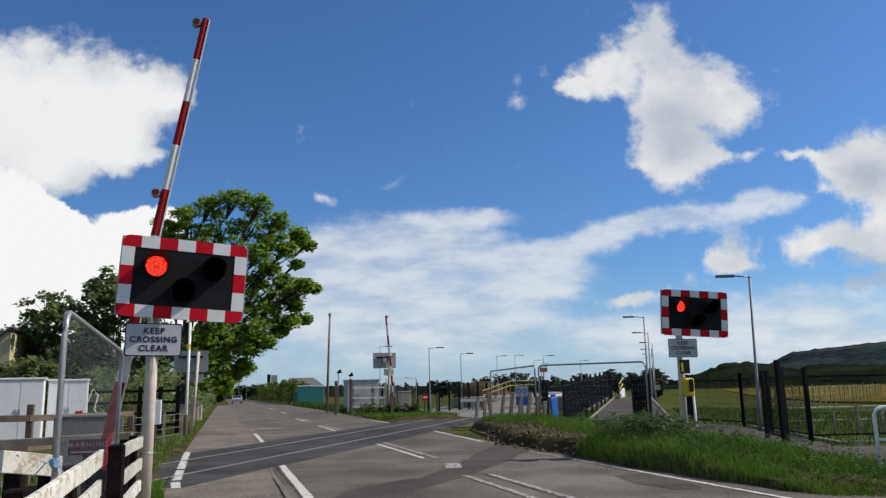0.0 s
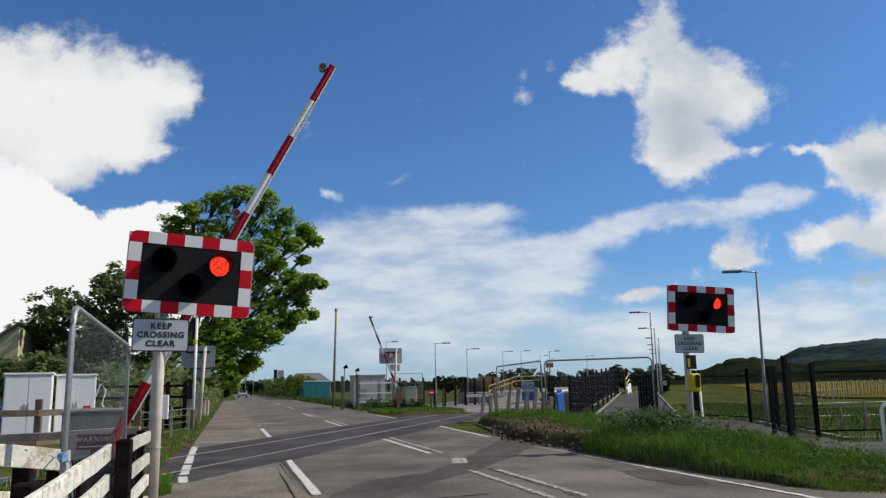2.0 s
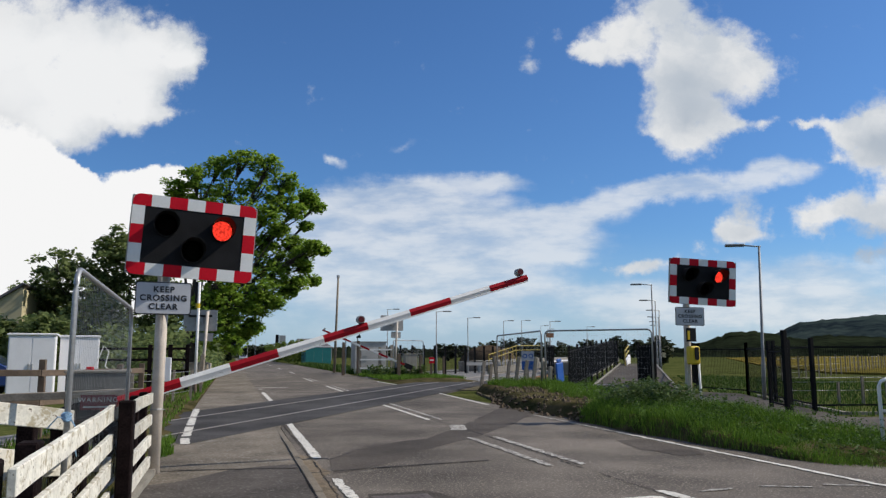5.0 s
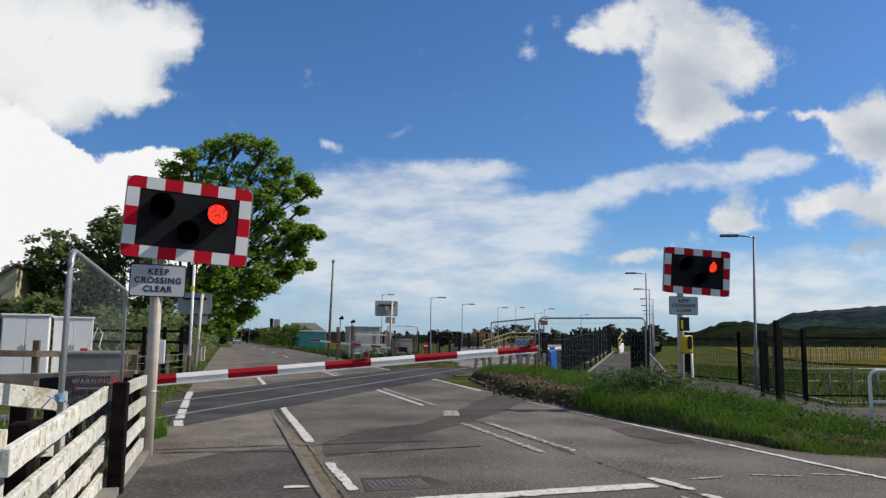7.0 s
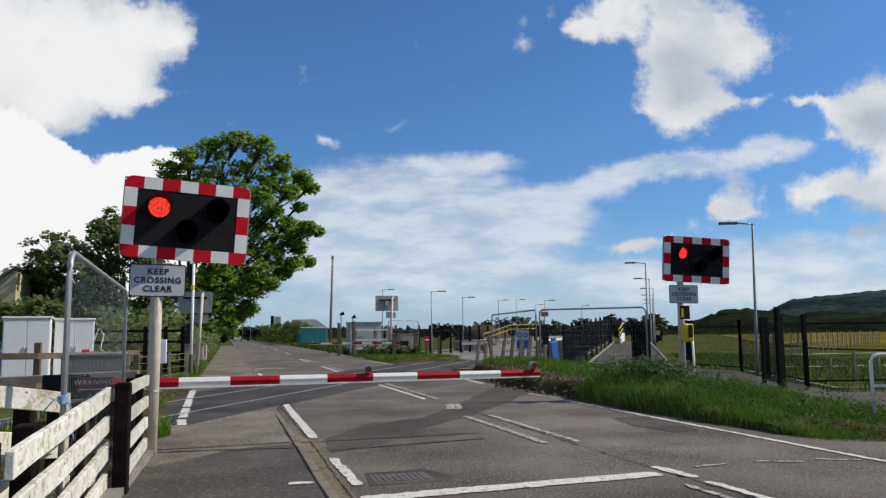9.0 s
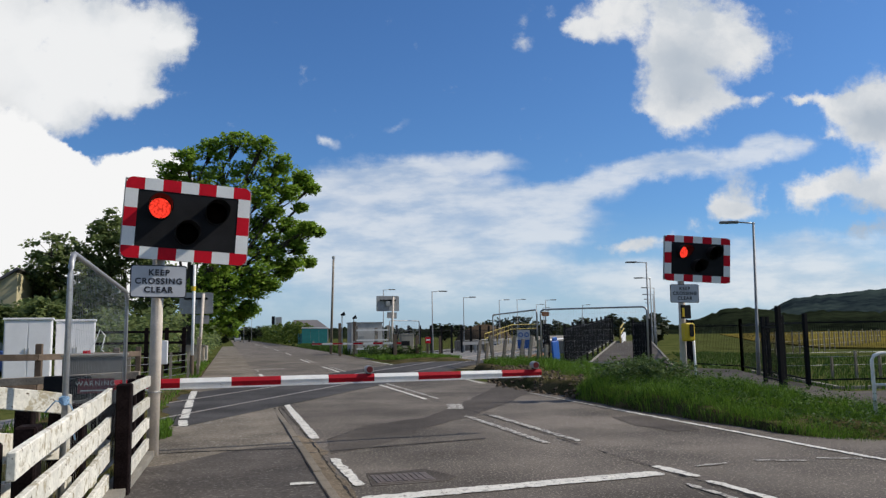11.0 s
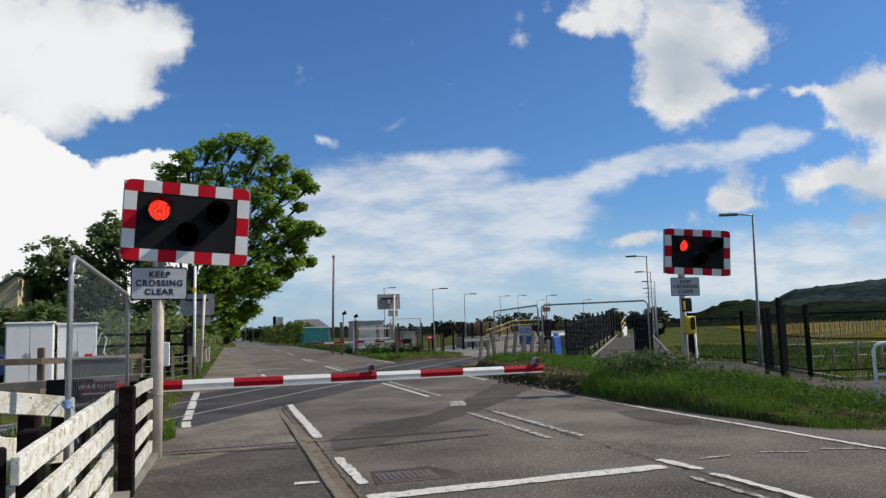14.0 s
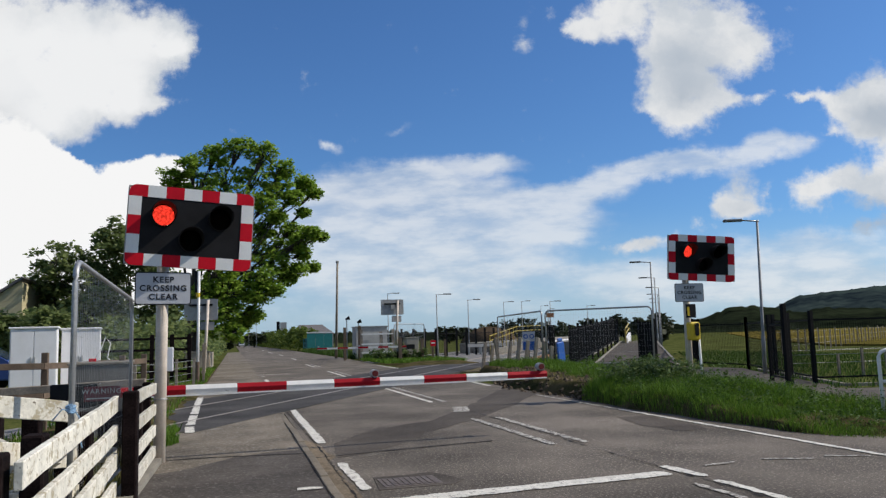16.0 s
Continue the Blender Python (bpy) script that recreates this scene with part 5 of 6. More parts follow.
pf = thing("pipe_frame", pose(-3.25, 20.5, 0), "white bent pipe frame beside the railway", "pipe")
part("pipe", tube([(-0.2, 0, -0.1), (-0.2, 0, 0.9), (-0.05, 0, 1.05), (0.1, 0, 1.3), (0.2, 0, 1.6), (0.32, 0, 1.45), (0.25, 0, 1.1), (0.4, 0, 0.95)], 0.014, 8), BAR_WHITE, pf, smooth=True)
tie = thing("wire_tie", pose(-0.81, 9.64, 0.73), "thin wire bound round the signal post", "wire")
part("wire", tube([(0.078 * math.cos(k * 0.4) - 0.001 * k, 0.078 * math.sin(k * 0.4), 0.0006 * k) for k in range(34)], 0.004, 5), GALV, tie)
part("stretch", tube([(-0.078, 0, 0.0), (-0.22, -0.28, -0.02)], 0.004, 5), GALV, tie)
chain = thing("wire_fence", pose(0, 0, 0), "sagging wire fence between grey stakes", "fence")
for k in range(5):
    part("stake", box(-2.9 + k * 0.42, -2.83 + k * 0.42, 20.0 + k * 1.2, 20.07 + k * 1.2, -0.2, 0.95), GREY_WOOD, chain)
for z in (0.3, 0.5, 0.7, 0.88):
    part("wire", tube([(-2.86, 20.0, z), (-1.95, 22.5, z - 0.03), (-1.15, 25.0, z)], 0.006, 4), GALV, chain)

# ---- trees ----


def tree(name, m, trunk_h, trunk_r, lobes, per, size, leaf, label, clump=0.55, clumps=26, seed=1, extra_limbs=()):
    """Tapered trunk and limbs that reach into lobes of leaf clumps. lobes: centre and radius."""
    r = random.Random(seed)
    t = thing(name, m, label, "tree")
    bm = tube([(0, 0, -0.3), (0.05, 0, trunk_h * 0.5), (0, 0.05, trunk_h)], [trunk_r * 1.25, trunk_r, trunk_r * 0.75], 10)
    part("trunk", bm, BARK, t, smooth=True)
    cs, rs = [], []
    bm = bmesh.new()
    for (x, y, z, lr) in lobes:
        c = Vector((x, y, z))
        st = Vector((0, 0, trunk_h * r.uniform(0.6, 1.0)))
        mid = st.lerp(c, 0.5) + Vector((r.uniform(-.4, .4), r.uniform(-.4, .4), r.uniform(-0.2, 0.6)))
        bend = mid.lerp(c, 0.5) + Vector((r.uniform(-.3, .3), r.uniform(-.3, .3), r.uniform(0.0, 0.5)))
        tube([st, mid, bend, c], [trunk_r * 0.26, trunk_r * 0.16, trunk_r * 0.1, trunk_r * 0.05], 6, bm)
        for k in range(clumps):
            d = Vector((r.gauss(0, 1), r.gauss(0, 1), r.gauss(0, 1))).normalized()
            p = c + d * lr * r.uniform(0.35, 1.0) ** 0.6
            p.z = c.z + (p.z - c.z) * 0.85
            if k % 3 == 0:
                tube([c.lerp(mid, 0.25), c.lerp(p, 0.5) + Vector((0, 0, 0.1)), p], [trunk_r * 0.1, trunk_r * 0.06, 0.012], 4, bm)
            cs.append(p[:])
            rs.append(clump * r.uniform(0.6, 1.25))
    for pts in extra_limbs:
        tube(pts, [trunk_r * 0.25, trunk_r * 0.12, 0.03][:len(pts)], 5, bm)
    tagged(part("branchwork", bm, BARK, t), kind="stuff")
    v, f = leaves(np.array(cs), np.array(rs), per, size)
    raw("crown", v, f, leaf, t)
    return t


tree("sycamore_tree", pose(-2.45, 48, -1.0), 5.0, 0.42,
     [(-1.11, -0.94, 12.1, 0.73), (-0.01, -1.31, 12.76, 0.85), (1.22, -0.49, 13.72, 0.85), (2.69, -1.17, 14.0, 0.91), (4.18, -1.41, 13.62, 0.85), (5.43, -0.48, 12.93, 0.79), (6.79, 0.97, 12.41, 0.61), (7.34, 0.64, 11.71, 0.36), (0.42, 0.54, 12.15, 1.04), (2.09, -0.98, 12.27, 1.16), (3.76, -0.1, 12.56, 1.16), (5.1, -0.83, 11.6, 0.85), (2.78, -1.12, 10.74, 1.21), (4.26, -1.3, 10.6, 0.79), (1.17, -1.0, 10.68, 1.21), (-0.23, 1.0, 11.5, 0.97), (6.69, 0.72, 10.49, 0.27), (4.54, 0.66, 9.53, 0.82), (5.94, 0.64, 9.29, 0.70), (7.01, -1.06, 8.92, 0.51), (7.63, -0.73, 8.71, 0.24), (5.24, 0.16, 8.07, 0.85), (6.65, 0.45, 7.79, 0.45), (7.26, 0.79, 6.98, 0.27), (3.9, 0.86, 8.11, 1.04), (4.21, -1.36, 6.17, 1.04), (5.62, 0.1, 6.32, 0.49), (3.18, 0.28, 9.07, 1.21), (2.9, -0.18, 6.92, 1.16), (3.6, -1.1, 4.84, 0.85), (2.79, -0.27, 5.21, 1.04), (4.88, -1.35, 5.41, 0.36), (2.33, 1.02, 3.89, 0.85), (3.17, 0.82, 3.68, 0.51), (6.39, -0.4, 8.39, 0.64), (4.89, -0.4, 7.13, 0.92), (6.18, -0.4, 6.81, 0.53), (5.99, -0.4, 11.2, 0.57), (4.99, -0.4, 10.02, 0.42), (4.09, -0.4, 5.56, 0.85), (3.47, -0.4, 4.02, 0.57), (1.47, -1.4, 6.44, 1.06), (2.13, -1.4, 5.46, 1.13), (0.88, -1.4, 5.27, 1.06), (1.85, -1.4, 4.14, 1.06), (2.52, -1.4, 3.0, 0.64), (1.09, -1.4, 3.48, 0.92)],
     22, 0.215, LEAF_TREE, "tall leafy sycamore tree overhanging the road", clump=0.40, clumps=40, seed=3, extra_limbs=([(0, 0, 5), (3.6, 0, 7.6), (6.6, 0, 8.2)], [(0, 0, 4.5), (4, 0, 5.6), (7.0, 0, 7.2)]))
for i, (x, y, h, w) in enumerate(((-11.2, 55, 8.4, 2.7), (-12.6, 57, 6.8, 2.2), (-9.4, 54, 10.0, 3.1), (-6.8, 55, 10.6, 3.0), (-4.6, 54, 9.0, 2.7), (-8.2, 49, 5.0, 2.4), (-11.3, 47, 3.6, 2.0), (-9.6, 46, 3.4, 2.0))):
    r_ = random.Random(i)
    lob = [(r_.uniform(-w * .6, w * .6), r_.uniform(-1, 1), h * f, w * g) for f, g in ((0.84, 0.42), (0.7, 0.5), (0.72, 0.5), (0.55, 0.55), (0.5, 0.55), (0.35, 0.55), (0.3, 0.6), (0.16, 0.55), (0.14, 0.6))]
    tree("broadleaf_tree", pose(x, y, 0), h * 0.5, 0.2, lob, 20, 0.30, LEAF_DARK, "dense dark green broadleaf tree beyond the railway", clump=0.5, clumps=34, seed=10 + i)


def shrubbery(name, pts, per, size, leaf, label, clump=0.5, category="hedge"):
    cs = np.array([p[:3] for p in pts])
    rs = np.array([p[3] for p in pts])
    v, f = leaves(cs, rs, per, size, 0.9)
    return tagged(raw(name, v, f, leaf), label, category, kind="stuff")


hr = random.Random(5)
shrubbery("hedge", [(10.2 + hr.uniform(-0.9, 1.2), y, hr.uniform(0.1, 1.0) * (2.5 + y * 0.006 + 0.4 * math.sin(y * 0.2)), hr.uniform(0.5, 0.9)) for y in np.linspace(112, 360, 760)], 24, 0.5, LEAF_HEDGE, "rounded green roadside hedge")
shrubbery("shrub", [(8.5 + hr.gauss(0, 0.45), 14.7 + hr.gauss(0, 0.7), hr.uniform(0.25, 0.72), 0.2) for _ in range(170)], 30, 0.075, WILLOW, "grey-green willow weed shrub in the verge", category="shrub")
shrubbery("shrub", [(9.7 + hr.uniform(-1.6, 1.6), 46.4 + hr.uniform(-1.2, 1.0), hr.uniform(0.1, 0.6), 0.25) for _ in range(80)], 26, 0.16, WILLOW, "weeds round the far barrier", category="shrub")
shrubbery("shrub", [(-3.4 + hr.uniform(-2.4, 1.2), 33 + hr.uniform(0, 8), hr.uniform(0.3, 2.4), 0.6) for _ in range(120)], 24, 0.22, LEAF_DARK, "dark undergrowth beneath the trees", category="shrub")
shrubbery("shrub", [(-2.6 + hr.uniform(-1.6, 1.0), y, hr.uniform(0.3, 3.4), 0.8) for y in np.linspace(58, 260, 330)], 22, 0.4, LEAF_DARK, "dark roadside bushes in the tree's shade", category="shrub")
wr = random.Random(8)
weeds = []
for _ in range(300):
    y = wr.uniform(7.8, 15.5)
    x = verge_x0(y) + 0.25 + wr.random() * (verge_x1(y) - verge_x0(y) - 0.3)
    weeds.append((x, y, bank_height(x, y) + wr.uniform(0.02, 0.24), wr.uniform(0.08, 0.17)))
shrubbery("verge_weeds", weeds, 24, 0.04, WEED, "dark green dock and weeds among the verge grass", category="weeds")
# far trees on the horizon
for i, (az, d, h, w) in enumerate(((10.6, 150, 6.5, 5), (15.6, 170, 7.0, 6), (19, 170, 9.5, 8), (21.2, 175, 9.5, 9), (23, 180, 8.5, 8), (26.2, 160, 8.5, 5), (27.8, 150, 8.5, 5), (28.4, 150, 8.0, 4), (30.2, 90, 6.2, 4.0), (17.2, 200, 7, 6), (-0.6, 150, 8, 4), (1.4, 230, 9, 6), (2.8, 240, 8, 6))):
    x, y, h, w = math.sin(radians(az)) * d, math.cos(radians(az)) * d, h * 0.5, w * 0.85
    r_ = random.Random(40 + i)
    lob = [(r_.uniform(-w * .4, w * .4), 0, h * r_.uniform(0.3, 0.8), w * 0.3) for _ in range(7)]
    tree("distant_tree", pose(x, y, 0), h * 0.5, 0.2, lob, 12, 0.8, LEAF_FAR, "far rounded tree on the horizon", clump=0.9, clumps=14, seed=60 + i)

# ---- grass ----


def strew(n, x0, x1, y0, y1, keep=lambda x, y: True):
    p = np.column_stack([x0 + (x1 - x0) * rng.random(n), y0 + (y1 - y0) * rng.random(n)])
    return p[[keep(x, y) for x, y in p]]


def grassy(x, y):
    """Where the near verge carries grass: thin by the crossing, where the bank is bare."""
    if not verge_x0(y) + 0.03 < x < verge_x1(y):
        return False
    bare = 0 if y < 14.6 else min(2.3, 0.75 * (y - 14.6)) if y < 24 else 0.8
    return x - verge_x0(y) > bare * (0.8 + 0.5 * noise.noise(Vector((x, y, 5)))) and noise.noise(Vector((x * 0.7, y * 0.7, 9))) > -0.6


g1 = strew(250000, 6.8, 12.5, 7.4, 29, grassy)
z1 = np.array([bank_height(x, y) - 0.03 for x, y in g1])
hh = np.array([(0.19 + 0.17 * noise.noise(Vector((x * 1.7, y * 1.7, 2))) + 0.14 * noise.noise(Vector((x * 4.5, y * 4.5, 4)))) * (1 if y > 11.4 else 0.3 + 0.7 * (y - 7.4) / 4.0) for x, y in g1])
grass("verge_grass", g1, z1, np.maximum(hh, 0.05), 0.009, GRASS, "lush green verge grass, ankle deep", 0.75)
g1 = strew(3000, 6.9, 10.5, 14.5, 25, lambda x, y: verge_x0(y) + 0.2 < x < verge_x1(y) and noise.noise(Vector((x * 1.5, y * 1.5, 3))) > 0.0)
grass("dry_grass", g1, np.array([bank_height(x, y) - 0.02 for x, y in g1]), np.full(len(g1), 0.13), 0.010, GRASS_DRY, "dead straw and stalks on the bare bank", 0.9)
g2 = strew(9000, 7.7, 12.2, 40.0, 49, lambda x, y: noise.noise(Vector((x * 0.6, y * 0.6, 1))) > -0.5)
grass("verge_grass", g2, np.full(len(g2), 0.06), np.full(len(g2), 0.19), 0.03, GRASS, "long green grass by the far barrier", 0.6)
g2 = strew(9000, 8.4, 10.2, 49, 105, lambda x, y: x > 8.45 + 0.3 * noise.noise(Vector((x, y * 0.4, 3))))
grass("verge_grass", g2, np.full(len(g2), -0.04), np.full(len(g2), 0.5), 0.05, WEED, "long dark grass along the far road edge", 0.6)
g3 = strew(9000, -3.3, -0.95, 10.5, 45, lambda x, y: x < -1.15 or y > 24)
grass("strip_grass", g3, np.full(len(g3), 0.02), np.full(len(g3), 0.13), 0.02, GRASS, "patchy grass beneath the timber fence", 0.6)
g4 = strew(2500, -0.98, -0.62, 9.7, 13.0, lambda x, y: x < -0.95 + 0.3 * max(0, noise.noise(Vector((x, y * 0.8, 4))) + 0.3))
grass("edge_grass", g4, np.full(len(g4), 0.02), np.full(len(g4), 0.14), 0.012, GRASS, "tufts of grass at the footway edge", 0.7)
g5 = strew(2500, -2.6, -1.1, 4.0, 9.5)
grass("dry_grass", g5, np.full(len(g5), -0.05), np.full(len(g5), 0.5), 0.008, GRASS_DRY, "dry straw-coloured stalks behind the fence", 0.5)


def inside(x, y, poly):
    hit = False
    for (xa, ya), (xb, yb) in zip(poly, poly[1:] + poly[:1]):
        if (ya > y) != (yb > y) and x < xa + (xb - xa) * (y - ya) / (yb - ya):
            hit = not hit
    return hit


g6 = strew(26000, 10.5, 30, 13, 44, lambda x, y: x > verge_x1(y) and not (12.0 + (y - 24) * 0.55 < x < 17.5 + (y - 26) * 0.55) and not inside(x, y, PATH_EAST) and not inside(x, y, PATH_GATE))
grass("meadow_grass", g6, np.full(len(g6), -0.06), np.full(len(g6), 0.14), 0.03, WEED, "short meadow grass behind the fences", 0.6)

# ---- station side: fences, lamps, site panels ----


def palisade(name, p, q, h, posts, label, bars=0.11, post_h=None, bar_r=0.007, stout=0.04):
    """A black steel fence of posts, two rails and thin bars."""
    f = thing(name, pose(0, 0, 0), label, "fence", "black steel fences")
    p, q = Vector(p), Vector(q)
    L = (q - p).length
    for i in range(posts):
        c = p.lerp(q, i / max(1, posts - 1))
        part("post", box(c.x - stout, c.x + stout, c.y - stout, c.y + stout, c.z - 0.3, c.z + (post_h or h + 0.08)), FENCE_BLACK, f)
    for z in (0.12, h - 0.08):
        part("rail", beam(p + Vector((0, 0, z)), q + Vector((0, 0, z)), 0.03, 0.04), FENCE_BLACK, f)
    bm = bmesh.new()
    n = int(L / bars)
    for i in range(1, n):
        c = p.lerp(q, i / n)
        tube([c + Vector((0, 0, 0.06)), c + Vector((0, 0, h))], bar_r, 4, bm)
    tagged(part("infill", bm, FENCE_BLACK, f), kind="stuff")
    return f


palisade("steel_fence", (13.7, 15.95, 0), (22.5, 14.2, 0), 1.6, 4, "black welded mesh fence along the path", 0.06, 1.75, 0.004)
palisade("steel_fence", (17.15, 23.1, 0), (13.9, 16.2, 0), 1.6, 3, "black steel fence beside the station path", 0.08, 1.75, 0.005)
palisade("steel_fence", (17.1, 25.9, 0), (17.15, 23.1, 0), 1.6, 2, "short black steel fence by the gate", 0.09, 1.75, 0.005)
palisade("steel_fence", (17.1, 25.9, 0), (28.4, 44.2, 0.4), 1.55, 9, "black steel fence along the ramp", 0.09, 1.75, 0.006)
palisade("steel_fence", (13.0, 28.6, 0), (24.2, 46.2, 0.72), 1.55, 9, "black steel fence on the near side of the ramp", 0.10, 1.72, 0.010)
palisade("steel_fence", (15.9, 27.0, 0), (16.2, 28.8, 0), 1.75, 2, "black steel gate standing open", 0.04, 1.85, 0.014)
palisade("steel_fence", (12.85, 15.75, 0), (13.6, 17.4, 0), 1.5, 2, "black steel gate standing open by the path", 0.11, 1.7, 0.006)
gq = thing("gate_post", pose(12.35, 28.9, 0), "stout black steel post at the ramp", "post")
part("post", box(-0.1, 0.1, -0.1, 0.1, -0.2, 1.72), FENCE_BLACK, gq, bevel=0.01)
gp = thing("gate_post", pose(12.72, 15.7, 0), "stout black steel gate post", "post")
part("post", box(-0.055, 0.055, -0.055, 0.055, -0.2, 1.93), FENCE_BLACK, gp, bevel=0.01)
palisade("steel_fence", (10.9, 51.0, 0), (27.0, 64.0, 0), 1.7, 17, "black steel fence across the station approach", 0.16, 2.0, 0.007, 0.065)
palisade("steel_fence", (24.6, 46.5, 0.8), (44, 84, 0.8), 1.4, 16, "black steel fence on the platform", 0.14, 1.45, 0.012)


def paled(p, q, n, h, label):
    f = thing("stock_fence", pose(0, 0, 0), label, "fence")
    p, q = Vector(p), Vector(q)
    for i in range(n):
        c = p.lerp(q, i / (n - 1))
        part("stake", box(c.x - 0.03, c.x + 0.03, c.y - 0.03, c.y + 0.03, -0.2, h + 0.1 * math.sin(i * 2.3)), GREY_WOOD, f)
    for z in (0.35, 0.7, h - 0.1):
        part("wire", tube([(p.x, p.y, z), (q.x, q.y, z)], 0.006, 4), GALV, f)
    return f


paled((14.9, 18.3, 0), (24.0, 16.6, 0), 14, 0.68, "grey timber stakes and wire of a field fence")
paled((26, 33, 0), (60, 60, 0), 24, 1.2, "far field fence of grey stakes")
panel_between((10.85, 25.9, 0.15), (13.7, 23.4, 0.15), 2.05, "galvanised site fence panel in the verge", wires=40, thick=0.0015)
panel_between((11.5, 33.0, 0.1), (10.75, 26.0, 0.1), 2.1, "galvanised site fence panel beside the track", wires=60, thick=0.0015)
for i in range(9):
    az, d = radians(18.0 + 0.62 * i), 32.0 - 0.45 * i + 0.8 * (i % 2)
    st = thing("timber_stake", pose(d * math.sin(az), d * math.cos(az), 0, random.uniform(-5, 5), random.uniform(-9, 9) + (16 if i == 7 else 0), 0), "old grey timber fence stake", "post", "old stakes")
    part("stake", box(-0.06, 0.06, -0.06, 0.06, -0.2, random.uniform(0.85, 1.3)), GREY_WOOD, st, bevel=0.01)
ns = thing("site_notice", pose(12.38, 31.5, 0.25, 0, 0, -20), "blue and white site safety notice on the fence", "sign")
part("board", box(-0.27, 0.27, -0.01, 0.01, 0.5, 1.25), SIGN, ns)
part("panel", box(-0.27, 0.27, -0.016, -0.011, 0.45, 0.82), BLUE, ns, "blue lower panel")
for x in (-0.13, 0.13):
    part("disc", tube([(x, -0.02, 1.04), (x, -0.011, 1.04)], 0.105, 20), BLUE, ns, "blue round symbol")
    part("disc_centre", tube([(x, -0.024, 1.04), (x, -0.0205, 1.04)], 0.06, 20), SIGN, ns)
part("stake", box(-0.03, 0.03, 0.011, 0.06, -0.4, 1.2), GREY_WOOD, ns)
bb = thing("barrier_board", pose(12.5, 28.3, 0, 0, -6, 30), "blue plastic barrier leaning at the fence", "barrier")
part("panel", box(-0.24, 0.24, -0.04, 0.04, 0.0, 1.05), BLUE, bb, bevel=0.05)
part("top", box(-0.16, 0.16, -0.035, 0.035, 1.051, 1.2), BLUE, bb, bevel=0.04)
cr = random.Random(12)
clods = bmesh.new()
for _ in range(420):
    y = cr.uniform(14.6, 25)
    x = verge_x0(y) + cr.uniform(-0.1, 1.0) * min(2.0, 0.6 * (y - 14.2))
    r = cr.uniform(0.025, 0.11)
    z = max(0.0, bank_height(x, y))
    vs = [clods.verts.new((x + r * a * cr.uniform(0.6, 1.2), y + r * b * cr.uniform(0.6, 1.2), z + r * c * cr.uniform(0.4, 0.9))) for a, b, c in ((1, 0, 0), (0, 1, 0), (-1, 0, 0), (0, -1, 0), (0, 0, 1), (0, 0, -1))]
    for k in range(4):
        clods.faces.new((vs[k], vs[(k + 1) % 4], vs[4]))
        clods.faces.new((vs[(k + 1) % 4], vs[k], vs[5]))
tagged(finish(clods, "clods", CLOD), "dark clods of earth and rubble on the bare bank", "rubble", kind="stuff")
hr_ = thing("hand_rail", pose(8.95, 9.12, 0, 0, 0, 0), "white painted tubular hand rail in the verge", "railing")
part("frame", tube([(0, 0, -0.2), (-0.01, 0, 0.9), (0.04, 0, 0.97), (0.12, -0.02, 1.0), (2.2, -0.5, 1.0)], 0.026, 10), BAR_WHITE, hr_, smooth=True)
part("mid_tube", tube([(0.0, 0, 0.55), (2.2, -0.5, 0.55)], 0.022, 10), BAR_WHITE, hr_, smooth=True)
part("leg", tube([(2.0, -0.47, -0.2), (2.0, -0.47, 1.0)], 0.026, 10), BAR_WHITE, hr_, smooth=True)


def street_lamp(m, h, arm, label, r=0.06):
    """A slim column with one straight arm and a flat head; the arm points along local x."""
    s = thing("street_lamp", m, label, "street lamp", "street lamps")
    part("column", tube([(0, 0, -0.2), (0, 0, 1.1), (0, 0, 1.15), (0, 0, h)], [r * 1.3, r * 1.3, r, r * 0.75], 10), COLUMN, s, smooth=True)
    part("arm", tube([(-0.05, 0, h - 0.03), (arm, 0, h + 0.02)], r * 0.5, 8), GALV, s, smooth=True)
    part("head", box(arm - 0.08, arm + 0.5, -0.09, 0.09, h - 0.02, h + 0.06), LAMP_GREY, s, "flat grey lantern", bevel=0.025)
    return s


street_lamp(pose(15.55, 20.2, 0, 0, -1.2, 150), 4.68, 0.5, "slim galvanised street lamp by the path", 0.046)
for (x, y, top) in ((20.7, 35.2, 4.91), (27.4, 46.2, 4.95), (33.9, 56.6, 4.95), (40.0, 67.0, 4.95), (46, 77, 4.95), (52, 87, 4.95)):
    street_lamp(pose(x, y, 0, 0, 0, 155), top, 0.55, "slim galvanised platform lamp", 0.045)
for (x, y, top) in ((12.95, 66, 5.3), (13.22, 50.3, 4.25), (18.2, 59.3, 4.3), (25.3, 70.6, 4.6), (30.5, 79.3, 5.05), (27.5, 64.4, 4.3), (38, 92, 5.0), (44, 104, 5.0), (50, 118, 5.0), (40.6, 84, 4.6), (3.4, 190, 7.0), (5.6, 205, 8.0)):
    street_lamp(pose(x, y, 0, 0, 0, 0), top, 0.55, "slim grey street lamp near the station", 0.042)
up = thing("telegraph_pole", pose(7.55, 59.5, 0, 0, 0.6, 0), "tall bare timber telegraph pole", "pole")
part("pole", tube([(0, 0, -0.3), (0.12, 0, 7.35)], [0.11, 0.075], 10), GREY_WOOD, up, smooth=True)
part("cap", tube([(0.12, 0, 7.3), (0.12, 0, 7.5)], 0.12, 8), GREY_METAL, up)

